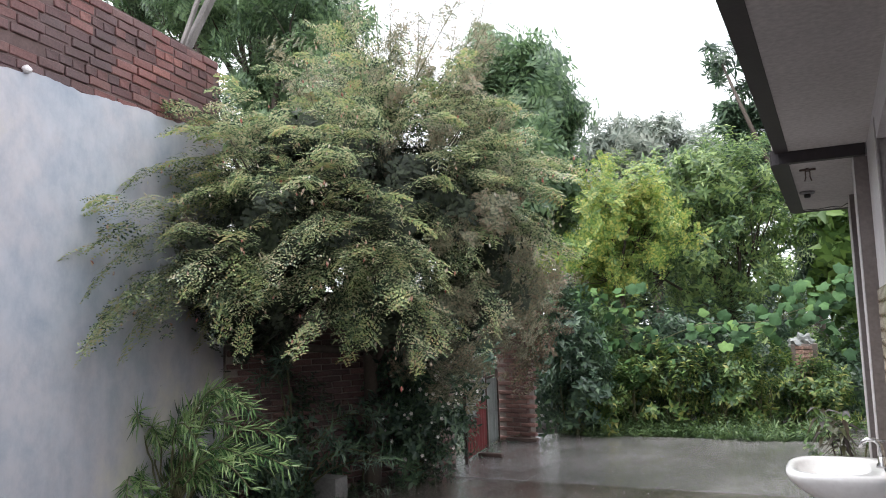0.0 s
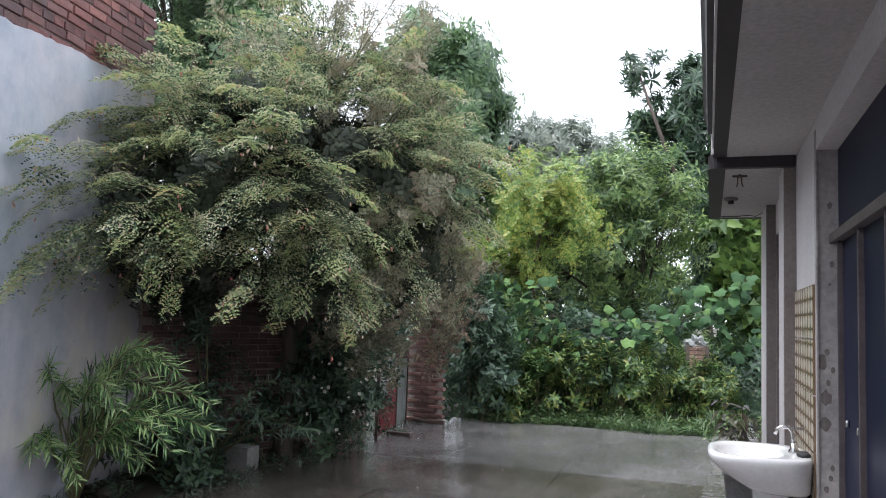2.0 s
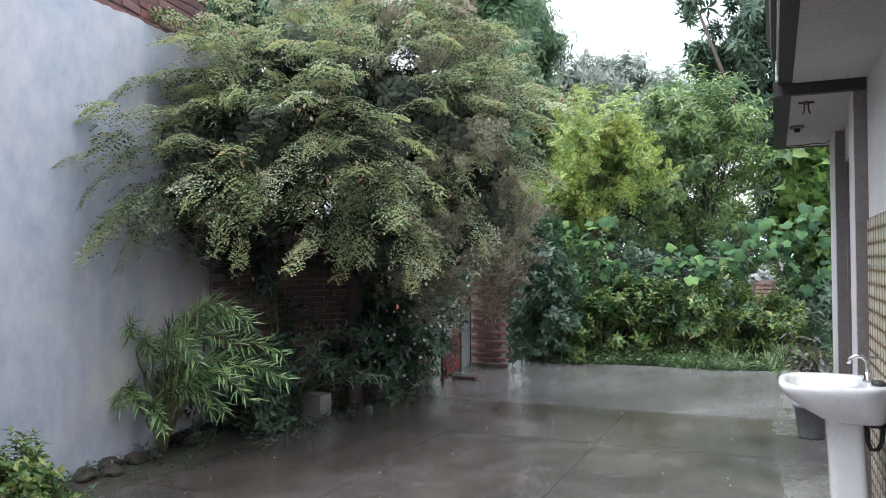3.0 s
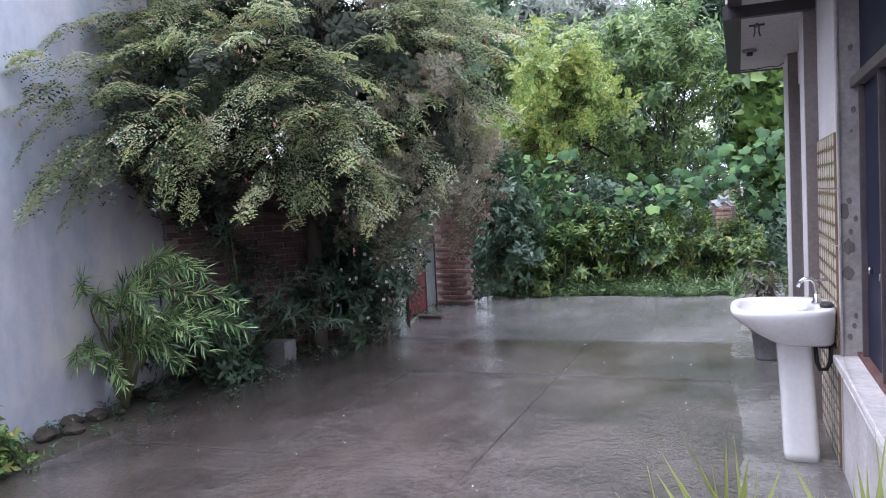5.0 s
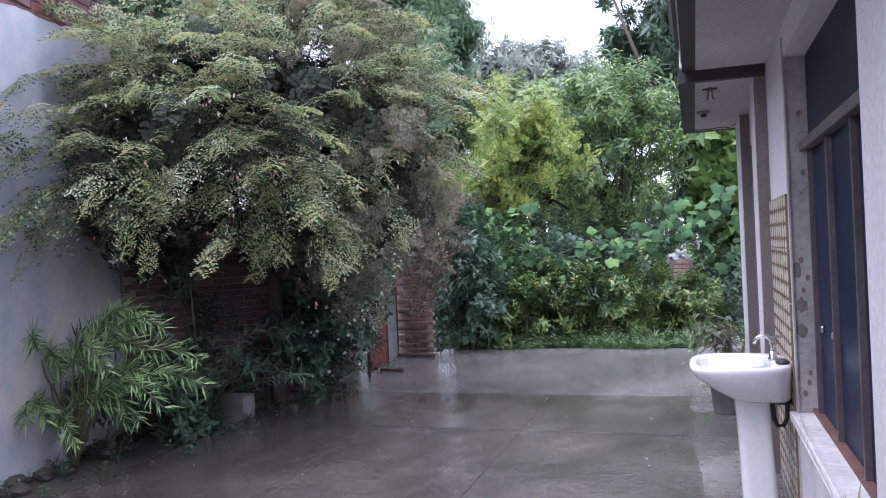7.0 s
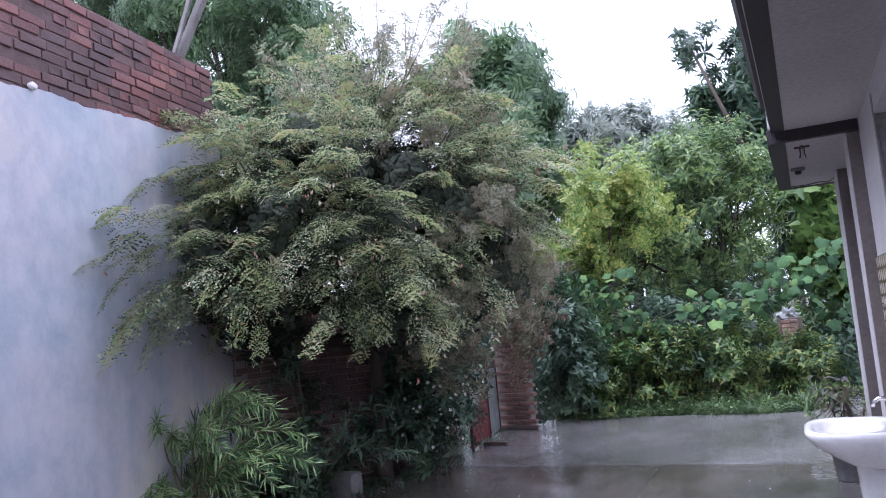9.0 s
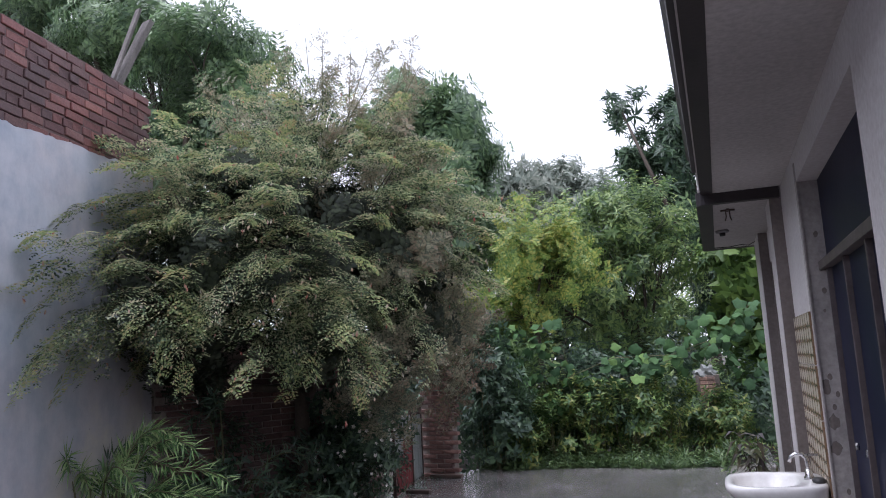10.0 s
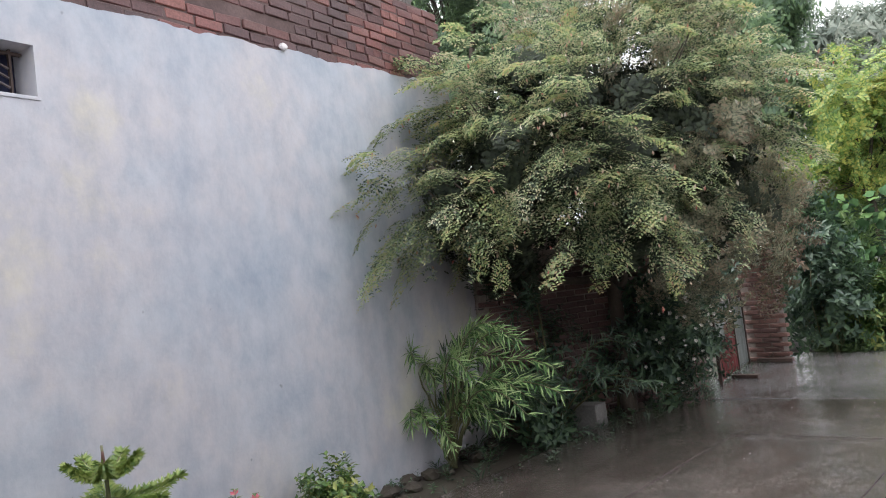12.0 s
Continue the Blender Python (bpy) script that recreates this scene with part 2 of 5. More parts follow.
def box(lo, hi, bevel=0.0, bm=None):
    bm = bm or bmesh.new()
    made = bmesh.ops.create_cube(bm, size=1)
    size = [h - a for a, h in zip(lo, hi)]
    for v in made["verts"]:
        v.co = Vector([a + (c + 0.5) * s for a, c, s in zip(lo, v.co, size)])
    if bevel:
        edges = list({e for v in made["verts"] for e in v.link_edges})
        bmesh.ops.bevel(bm, geom=edges, offset=bevel, segments=2, affect="EDGES", profile=0.6)
    return bm


def tube(bm, pts, r0, r1, sides=7):
    """A round bar along points, tapering from r0 to r1."""
    pts = [Vector(p) for p in pts]
    rings = []
    for i, p in enumerate(pts):
        d = (pts[min(i + 1, len(pts) - 1)] - pts[max(i - 1, 0)]).normalized()
        u = d.orthogonal().normalized()
        if rings:
            prev = rings[-1][1]
            u = (prev - d * prev.dot(d)).normalized()
        w = d.cross(u)
        r = r0 + (r1 - r0) * i / (len(pts) - 1)
        ring = [bm.verts.new(p + (u * math.cos(a) + w * math.sin(a)) * r) for a in [2 * math.pi * k / sides for k in range(sides)]]
        rings.append((ring, u))
    for (a, _), (b, _) in zip(rings, rings[1:]):
        for k in range(sides):
            bm.faces.new((a[k], a[(k + 1) % sides], b[(k + 1) % sides], b[k]))
    bm.faces.new(rings[0][0][::-1])
    bm.faces.new(rings[-1][0])
    return bm


def lathe(profile, sides=24, centre=(0, 0)):
    bm = bmesh.new()
    rings = []
    for r, z in profile:
        rings.append([bm.verts.new((centre[0] + r * math.cos(2 * math.pi * k / sides), centre[1] + r * math.sin(2 * math.pi * k / sides), z)) for k in range(sides)])
    for a, b in zip(rings, rings[1:]):
        for k in range(sides):
            bm.faces.new((a[k], a[(k + 1) % sides], b[(k + 1) % sides], b[k]))
    bm.faces.new(rings[0][::-1])
    bm.faces.new(rings[-1])
    return bm


def extruded(outline, y0, y1):
    """A bar along y with the section outline [(x, z), ...]."""
    bm = bmesh.new()
    a = [bm.verts.new((x, y0, z)) for x, z in outline]
    b = [bm.verts.new((x, y1, z)) for x, z in outline]
    k = len(outline)
    for i in range(k):
        bm.faces.new((a[i], a[(i + 1) % k], b[(i + 1) % k], b[i]))
    bm.faces.new(a[::-1])
    bm.faces.new(b)
    bmesh.ops.recalc_face_normals(bm, faces=bm.faces)
    return bm


# ---- ground ----
gb = bmesh.new()
bmesh.ops.create_grid(gb, x_segments=8, y_segments=8, size=400)
ground = tagged(part("ground", gb, M_SOIL), "wet dark soil ground with grass and weeds", "ground", kind="structure")
ground.location = (0, 0, -0.06)

# ---- courtyard paving ----
XS = [-3.82, -2.56, -1.30, 0.20]
YS = [-4.4, -2.3, -0.2, 1.85, 3.93, 6.08, 7.55, 9.2, 10.75]
base = tagged(part("courtyard_pavement", box((-3.88, -4.5, -0.10), (0.5, 10.7, -0.02)), M_SOIL), "wet concrete courtyard laid in large slabs", "pavement", kind="structure")
for i, (x0, x1) in enumerate(zip(XS, XS[1:])):
    for j, (y0, y1) in enumerate(zip(YS, YS[1:])):
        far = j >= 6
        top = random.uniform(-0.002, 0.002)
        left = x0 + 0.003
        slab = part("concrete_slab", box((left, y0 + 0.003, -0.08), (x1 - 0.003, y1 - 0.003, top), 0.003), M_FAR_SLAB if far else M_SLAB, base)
ab = bmesh.new()
steps = [-4.4 + 0.075 * k for k in range(205)]
edge = [-0.02 + 0.10 * noise.noise((y * 1.3, 0.7, 0)) + 0.045 * noise.noise((y * 6.0, 3.1, 0)) for y in steps]
apron_rows = [[ab.verts.new(c) for c in ((e, y, -0.004), (e + 0.05, y, 0.008), (0.5, y, 0.012), (0.5, y, -0.08), (e, y, -0.08))] for e, y in zip(edge, steps)]
for a, b in zip(apron_rows, apron_rows[1:]):
    for k in range(5):
        ab.faces.new((a[k], a[(k + 1) % 5], b[(k + 1) % 5], b[k]))
ab.faces.new(apron_rows[0][::-1])
ab.faces.new(apron_rows[-1])
bmesh.ops.recalc_face_normals(ab, faces=ab.faces)
apron = part("house_apron", ab, M_APRON, base, "wet grey cement apron with an uneven edge along the house wall")

# ---- left building: plastered wall with brick above ----
LW = pose(-4.40, 3.5, 0, 0, 0, 8.98)
lwall = tagged(new("wall_west"), "pale blue-grey plastered wall topped with raw red brickwork", "wall", kind="structure")
lwall.matrix_world = LW
WIN_Y, WIN_Z = (-2.38, -1.88), (2.68, 2.96)
# plaster in four pieces round the small window, its upper edge ragged
pb = bmesh.new()


def ragged(y):
    return 3.27 + 0.035 * (y + 1) + 0.030 * noise.noise((y * 3.1, 0, 0)) + 0.018 * noise.noise((y * 11.0, 5, 0))


ys = [-8.0, -5.0, WIN_Y[0]] + [WIN_Y[0] + 0.05 * k for k in range(1, 10)] + [WIN_Y[1]] + [WIN_Y[1] + 0.04 * k for k in range(1, 103)] + [2.26]
for a, b in zip(ys, ys[1:]):
    inside = a >= WIN_Y[0] - 1e-6 and b <= WIN_Y[1] + 1e-6
    for z0, z1a, z1b in ([(-0.1, WIN_Z[0], WIN_Z[0]), (WIN_Z[1], ragged(a), ragged(b))] if inside else [(-0.1, ragged(a), ragged(b))]):
        v = [pb.verts.new(c) for c in ((0, a, z0), (0, b, z0), (0, b, z1b), (0, a, z1a), (-0.25, a, z0), (-0.25, b, z0), (-0.25, b, z1b), (-0.25, a, z1a))]
        for f in ((0, 1, 2, 3), (5, 4, 7, 6), (3, 2, 6, 7), (1, 0, 4, 5)):
            pb.faces.new([v[i] for i in f])
        if b == 2.26:
            pb.faces.new([v[i] for i in (1, 5, 6, 2)])
        if inside or b == WIN_Y[0]:
            pb.faces.new([v[i] for i in (1, 5, 6, 2)])
        if a == WIN_Y[1]:
            pb.faces.new([v[i] for i in (4, 0, 3, 7)])
plaster = part("plaster_face", pb, M_PLASTER, lwall, "pale blue-grey stained plaster")
part("brick_core", box((-0.25, -8.0, 3.36), (-0.033, 2.22, 4.10)), M_MORTAR, lwall, "dark mortar between the bricks")
part("low_core", box((-0.25, -1.80, 3.1), (-0.03, 2.22, 3.37)), M_MORTAR, lwall)
# the small window: recess lining, bars, dark panel in place of the unlit inside
part("window_back", box((-0.24, WIN_Y[0] - 0.03, WIN_Z[0] - 0.03), (-0.20, WIN_Y[1] + 0.03, WIN_Z[1] + 0.03)), M_DARK_PANE, lwall, "dark backing panel standing in for the unlit inside of the small window")
part("window_sill", box((-0.2, WIN_Y[0] - 0.02, WIN_Z[0] - 0.015), (0.008, WIN_Y[1] + 0.012, WIN_Z[0] + 0.006), 0.004), M_PLASTER, lwall)
for z in (2.70, 2.94):
    part("grille_rail", box((-0.14, WIN_Y[0], z - 0.008), (-0.12, WIN_Y[1], z + 0.008)), M_IRON, lwall)
for y in (WIN_Y[0] + 0.06, WIN_Y[1] - 0.06):
    part("grille_bar", box((-0.14, y - 0.006, 2.68), (-0.12, y + 0.006, 2.96)), M_IRON, lwall)
for k in range(3):
    sb = bmesh.new()
    tube(sb, [(-0.11, WIN_Y[0] + 0.08 + 0.34 * i / 14, 2.75 + 0.05 * k + 0.05 * math.sin(math.pi * i / 14)) for i in range(15)], 0.007, 0.007, 5)
    part("grille_scroll", sb, M_FRAME, lwall, "curved pale grille bar")
roofb = box((-6.0, -8.0, 3.30), (-0.25, 2.2, 3.38))
part("roof_slab", roofb, M_RENDER, lwall)
part("rear_wall", box((-6.0, 1.97, -0.1), (-0.25, 2.22, 3.30)), M_RENDER, lwall)

# ---- house on the other side ----
house = tagged(new("wall_east"), "white-painted single-storey house wall with deep eaves", "house wall", kind="structure")
WX = 0.50
part("near_wall", box((WX, -4.4, -0.1), (WX + 0.25, 2.50, 2.62)), M_WHITE, house)
part("wall_under_window", box((WX, 2.50, -0.1), (WX + 0.25, 4.25, 0.545)), M_FLAKED, house, "white wall with flaking paint below the window")
part("lintel", box((WX, 2.50, 2.30), (WX + 0.25, 4.25, 2.62)), M_WHITE, house)
part("wall_over_basin", box((WX, 4.25, -0.1), (WX + 0.25, 5.15, 2.62)), M_WHITE, house)
part("jamb", box((WX + 0.004, 4.235, 0.56), (WX + 0.10, 4.2505, 2.30)), M_RENDER, house, "rough grey cement jamb with broken edges")
part("corner_strip", box((WX - 0.004, 4.225, 0.02), (WX + 0.006, 4.275, 2.40), 0.002), M_RENDER, house, "chipped grey plaster corner")
sillb = box((WX - 0.035, 2.47, 0.545), (WX + 0.12, 4.27, 0.585), 0.008)
bmesh.ops.subdivide_edges(sillb, edges=sillb.edges, cuts=3)
for v in sillb.verts:
    v.co += Vector((0.006, 0, 0.006)) * noise.noise(v.co * 9)
part("window_ledge", sillb, M_FLAKED, house, "rough cement window ledge with flaking white paint")
part("middle_pier", box((0.432, 5.152, -0.1), (0.75, 5.46, 2.40), 0.006), M_BROWN, house, "brown-grey pier with a white front")
part("pier_face", box((0.427, 5.156, 0.0), (0.431, 5.456, 2.39)), M_WHITE, house)
part("end_pier", box((0.432, 6.67, -0.1), (0.75, 7.22, 2.40), 0.006), M_BROWN, house)
part("end_pier_face", box((0.427, 6.674, 0.0), (0.431, 7.216, 2.39)), M_WHITE, house)
part("door_lintel", box((0.50, 5.46, 2.15), (0.75, 6.67, 2.40)), M_WHITE, house)
part("end_wall", box((0.75, 6.97, -0.1), (6.5, 7.22, 3.0)), M_WHITE, house)
part("back_filler", box((0.75, -4.4, 2.30), (6.5, 7.0, 2.62)), M_WHITE, house)
part("room_back", box((1.9, -4.4, -0.1), (2.0, 7.0, 2.3)), M_RENDER, house)

# eaves: one high and long, one lower beyond it
eave = tagged(new("eave_high"), "off-white concrete eave with dark brown painted borders", "eave", kind="structure")
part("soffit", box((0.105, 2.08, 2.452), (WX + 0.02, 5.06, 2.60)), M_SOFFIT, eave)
part("drip_border", extruded([(0.03, 2.448), (0.105, 2.448), (0.105, 2.56), (0.05, 2.56), (0.03, 2.50)], 1.95, 5.06), M_BORDER, eave, "dark brown painted drip border")
part("near_border", box((0.105, 1.95, 2.448), (WX + 0.02, 2.08, 2.60)), M_BORDER, eave)
part("white_strip", extruded([(0.022, 2.505), (0.06, 2.505), (0.06, 2.62), (0.022, 2.62)], 1.94, 5.10), M_WHITE, eave)
fb = extruded([(-0.005, 2.60), (0.06, 2.60), (0.06, 2.80), (-0.03, 2.80), (-0.03, 2.70), (-0.012, 2.66)], 1.9, 5.08)
part("fascia", fb, M_BORDER, eave, "dark brown stepped fascia")
part("slab", box((0.05, -4.4, 2.602), (6.5, 5.06, 2.78)), M_RENDER, eave)
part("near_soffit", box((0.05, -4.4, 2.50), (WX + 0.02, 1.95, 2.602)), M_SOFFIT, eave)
eave2 = tagged(new("eave_low"), "lower off-white eave with a rounded dark border", "eave", kind="structure")
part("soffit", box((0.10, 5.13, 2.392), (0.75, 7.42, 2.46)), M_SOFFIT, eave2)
ob2 = box((0.0, 5.075, 2.386), (0.10, 7.50, 2.47), 0.0)
bmesh.ops.bevel(ob2, geom=[e for e in ob2.edges if abs(e.verts[0].co.z - e.verts[1].co.z) > 0.05 and e.verts[0].co.x < 0.01], offset=0.05, segments=4, affect="EDGES", profile=0.5)
part("side_border", ob2, M_BORDER, eave2, "dark brown border with a rounded corner")
part("near_border", box((0.10, 5.075, 2.388), (0.49, 5.13, 2.46)), M_BORDER, eave2)
part("far_border", box((0.10, 7.42, 2.388), (0.75, 7.50, 2.46)), M_BORDER, eave2)
part("roof_top", box((0.02, 5.10, 2.47), (6.5, 7.48, 2.58)), M_RENDER, eave2)
part("white_corner", box((0.015, 5.05, 2.47), (0.06, 5.16, 2.60), 0.01), M_WHITE, eave2)

# window by the camera: frame, mullions, panes
win = tagged(new("window_1"), "tall dark-paned metal window with a transom", "window", kind="structure")
PX = 0.585
ms = [2.50, 2.72, 3.08, 3.60, 4.12, 4.245]
for a, b in zip(ms, ms[1:]):
    part("pane", box((PX + 0.012, a + 0.012, 0.60), (PX + 0.02, b - 0.012, 1.84)), M_DARK_PANE, win)
for y in ms[1:-1]:
    part("mullion", box((PX - 0.012, y - 0.010, 0.60), (PX + 0.024, y + 0.010, 1.84), 0.003), M_FRAME, win)
part("transom_bar", box((PX - 0.03, 2.50, 1.84), (PX + 0.03, 4.245, 1.885), 0.004), M_FRAME, win)
part("upper_pane", box((PX + 0.012, 2.50, 1.885), (PX + 0.022, 4.245, 2.30)), M_DARK_PANE, win)
part("foot_rail", box((PX - 0.02, 2.50, 0.585), (PX + 0.03, 4.245, 0.605), 0.003), M_RUST, win, "rust-red foot rail")
for y, r in ((3.98, 0.012), (3.72, 0.009)):
    part("latch", lathe([(r, 1.0), (r, 1.02), (r * 0.6, 1.03)], 10, (PX + 0.005, y)), M_CHROME, win)

# door beyond the basin
door = tagged(new("door_1"), "dark-painted door deep between two piers", "door", kind="structure")
part("door_leaf", box((0.52, 5.50, 0.02), (0.56, 6.63, 2.15), 0.004), M_DARK_PANE, door)
for y in (5.48, 6.65):
    part("door_frame", box((0.50, y - 0.02, 0.0), (0.58, y + 0.02, 2.15), 0.003), M_BROWN, door)
for z in (0.5, 1.15, 1.75):
    part("door_rail", box((0.512, 5.52, z - 0.04), (0.522, 6.61, z + 0.04), 0.002), M_FRAME, door)

# boundary wall of old brick, and its short return
def frame_of(p, q):
    d = Vector((q[0] - p[0], q[1] - p[1], 0))
    return Matrix.Translation((p[0], p[1], 0)) @ Matrix.Rotation(math.atan2(d.y, d.x), 4, "Z"), d.length


bwall = tagged(new("wall_boundary"), "old brown-red brick boundary wall behind the tree", "wall", kind="structure")
bm_, BL = frame_of((-4.75, 5.72), (-3.68, 8.22))
bwall.matrix_world = bm_
part("wall_core", box((0, -0.048, -0.1), (BL, 0.20, 1.92)), M_PALE_MORTAR, bwall)
rwall = tagged(new("wall_return"), "old brick wall end beside the sheet gate", "wall", kind="structure")
rm_, RL = frame_of((-3.88, 10.10), (-3.36, 10.04))
rwall.matrix_world = rm_
part("wall_core", box((0, -0.048, -0.1), (RL - 0.10, 0.20, 1.08)), M_PALE_MORTAR, rwall)

# rear closing wall behind the camera
tagged(part("wall_south", box((-5.2, -4.7, -0.1), (6.5, -4.45, 2.3)), M_PLASTER), "plain plastered wall closing the courtyard", "wall", kind="structure")

tagged(part("path", box((-0.02, 10.92, -0.10), (0.62, 18.0, -0.02), 0.02), M_APRON), "pale gravelly path leading back past the house", "path", kind="structure")


# ---- foliage ----
def leaf_tones(*cs):
    k = len(cs) - 1
    return [(0.15 + 0.7 * i / k, c) for i, c in enumerate(cs)]


F_ACACIA = leaf_mat("grey_green_feathery_leaf", leaf_tones((0.034, 0.056, 0.040), (0.105, 0.148, 0.088), (0.235, 0.300, 0.165), (0.40, 0.46, 0.25), (0.47, 0.42, 0.27)), 0.26, 0.43, 3.5)
F_NEEM = leaf_mat("deep_green_neem_leaf", leaf_tones((0.085, 0.145, 0.085), (0.17, 0.26, 0.14), (0.25, 0.37, 0.18)), 0.33, 0.45, 0.8)
F_YELLOW = leaf_mat("yellow_green_young_leaf", leaf_tones((0.13, 0.23, 0.07), (0.24, 0.36, 0.10), (0.36, 0.46, 0.13), (0.52, 0.50, 0.14)), 0.38, 0.5, 1.6)
F_GREEN = leaf_mat("mid_green_leaf", leaf_tones((0.079, 0.136, 0.070), (0.18, 0.28, 0.11), (0.34, 0.44, 0.16)), 0.38, 0.45, 0.9)
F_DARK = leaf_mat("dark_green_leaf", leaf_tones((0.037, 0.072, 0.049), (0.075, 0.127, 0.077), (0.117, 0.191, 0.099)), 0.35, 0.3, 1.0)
F_GREY = leaf_mat("pale_grey_green_leaf", leaf_tones((0.20, 0.24, 0.20), (0.31, 0.355, 0.30), (0.42, 0.45, 0.38)), 0.5, 0.4, 0.6)
F_GOURD = leaf_mat("broad_vine_leaf", leaf_tones((0.070, 0.13, 0.036), (0.12, 0.205, 0.052), (0.18, 0.28, 0.065)), 0.5, 0.3, 0.9)
F_OLEANDER = leaf_mat("long_narrow_bright_leaf", leaf_tones((0.06, 0.125, 0.05), (0.15, 0.26, 0.10), (0.27, 0.40, 0.16), (0.40, 0.51, 0.24)), 0.22, 0.38, 2.5)
F_WEED = leaf_mat("fresh_weed_leaf", leaf_tones((0.045, 0.092, 0.032), (0.095, 0.17, 0.052), (0.165, 0.26, 0.07), (0.30, 0.31, 0.09)), 0.45, 0.35, 1.8)
F_PALM = leaf_mat("yellow_green_palm_blade", leaf_tones((0.15, 0.22, 0.05), (0.28, 0.35, 0.09), (0.44, 0.46, 0.17)), 0.4, 0.3, 6.0)
F_FLOWER = leaf_mat("cream_white_petal", leaf_tones((0.55, 0.52, 0.45), (0.75, 0.73, 0.68)), 0.6, 0.3, 3.0)
F_POD = leaf_mat("pale_and_pink_pod", leaf_tones((0.58, 0.55, 0.47), (0.50, 0.44, 0.34), (0.42, 0.28, 0.20), (0.42, 0.13, 0.11)), 0.6, 0.3, 3.0)
F_CROTON = leaf_mat("dark_brown_croton_leaf", leaf_tones((0.03, 0.022, 0.02), (0.06, 0.045, 0.03), (0.08, 0.09, 0.04)), 0.3, 0.15, 5.0)
F_PINK = leaf_mat("pink_petal", leaf_tones((0.55, 0.10, 0.16), (0.65, 0.22, 0.27)), 0.5, 0.3, 5.0)
F_ARAUCARIA = leaf_mat("soft_green_conifer_needle", leaf_tones((0.08, 0.15, 0.03), (0.17, 0.25, 0.05), (0.28, 0.33, 0.09)), 0.5, 0.25, 4.0)
F_FRINGE = leaf_mat("wet_fringe_grass", leaf_tones((0.045, 0.085, 0.036), (0.09, 0.155, 0.058), (0.16, 0.235, 0.085)), 0.45, 0.3, 2.2)
rng = np.random.default_rng(7)


def blade(base, d, up, length, width, fold=0.25, droop=0.0):
    """One leaf: six points, two quads, folded along its rib and bent down to its tip."""
    base, d = np.asarray(base, float), np.asarray(d, float)
    d = d / np.linalg.norm(d)
    side = np.cross(d, up)
    side = side / (np.linalg.norm(side) + 1e-9)
    nrm = np.cross(side, d)
    mid = base + d * length * 0.45 + nrm * (-droop * length * 0.2)
    tip = base + d * length - nrm * droop * length
    lift = nrm * fold * width
    v = [base, mid + side * width * 0.5 + lift, tip, mid - side * width * 0.5 + lift, mid]
    return v, [(0, 1, 2, 4), (0, 4, 2, 3)]


def flat_leaf(base, d, up, length, width):
    """A small leaflet: four points, one quad."""
    d = np.asarray(d, float) / np.linalg.norm(d)
    side = np.cross(d, up)
    side = side / (np.linalg.norm(side) + 1e-9)
    base = np.asarray(base, float)
    return [base, base + d * length * 0.5 + side * width * 0.5, base + d * length, base + d * length * 0.5 - side * width * 0.5], [(0, 1, 2, 3)]


def join(bits):
    vs, fs = [], []
    for v, f in bits:
        k = len(vs)
        vs.extend(v)
        fs.extend([tuple(i + k for i in q) for q in f])
    return np.array(vs), np.array(fs)


def frond(at, d, length, pairs, leaf, width, droop=0.5):
    """A feathered leaf along a drooping rib."""
    out = []
    d = np.asarray(d, float) / np.linalg.norm(d)
    side = np.cross(d, (0, 0, 1))
    side = side / (np.linalg.norm(side) + 1e-9)
    for i in range(pairs):
        s = (i + 0.7) / pairs
        p = np.asarray(at) + d * length * s + np.array((0, 0, -droop * length * s * s))
        k = leaf * (0.65 + 0.6 * math.sin(math.pi * min(1, s * 0.85 + 0.1)))
        for sg in (1, -1):
            q = d * 0.55 + side * sg + np.array((0, 0, -0.35 * droop)) + rng.normal(0, 0.12, 3)
            out.append(flat_leaf(p, q, (0, 0, 1), k, width))
    return out


def spray_feather(fronds, twig, length, pairs, leaf, width, droop):
    """A twig along +z with feathered leaves round it."""
    out = []
    for i in range(fronds):
        s = 0.15 + 0.85 * i / max(1, fronds - 1)
        a = i * 2.4 + rng.normal(0, 0.3)
        d = np.array((math.cos(a), math.sin(a), 0.75 * s + 0.15))
        out += frond((0, 0, twig * s), d, length * rng.uniform(0.75, 1.15), pairs, leaf, width, droop)
    out.append(flat_leaf((0, 0, 0), (0, 0, 1), (1, 0, 0), twig, 0.006))
    return join(out)


def spray_blades(leaves, twig, length, width, rise, droop=0.2, fold=0.25):
    out = []
    for i in range(leaves):
        s = 0.1 + 0.9 * i / max(1, leaves - 1)
        a = i * 2.4 + rng.normal(0, 0.35)
        d = np.array((math.cos(a), math.sin(a), rise * (0.6 + s)))
        out.append(blade((0, 0, twig * s), d, (0, 0, 1), length * rng.uniform(0.7, 1.15), width, fold, droop * rng.uniform(0.5, 1.5)))
    out.append(flat_leaf((0, 0, 0), (0, 0, 1), (1, 0, 0), twig, 0.006))
    return join(out)


def turned(d, spin):
    """Rotation that carries +z to each direction d, spun about it."""
    d = d / np.linalg.norm(d, axis=1, keepdims=True)
    ref = np.where(np.abs(d[:, 2:3]) < 0.9, np.array([[0, 0, 1.0]]), np.array([[1.0, 0, 0]]))
    x = np.cross(ref, d)
    x /= np.linalg.norm(x, axis=1, keepdims=True)
    y = np.cross(d, x)
    c, s = np.cos(spin)[:, None], np.sin(spin)[:, None]
    return np.stack([x * c + y * s, -x * s + y * c, d], axis=2)


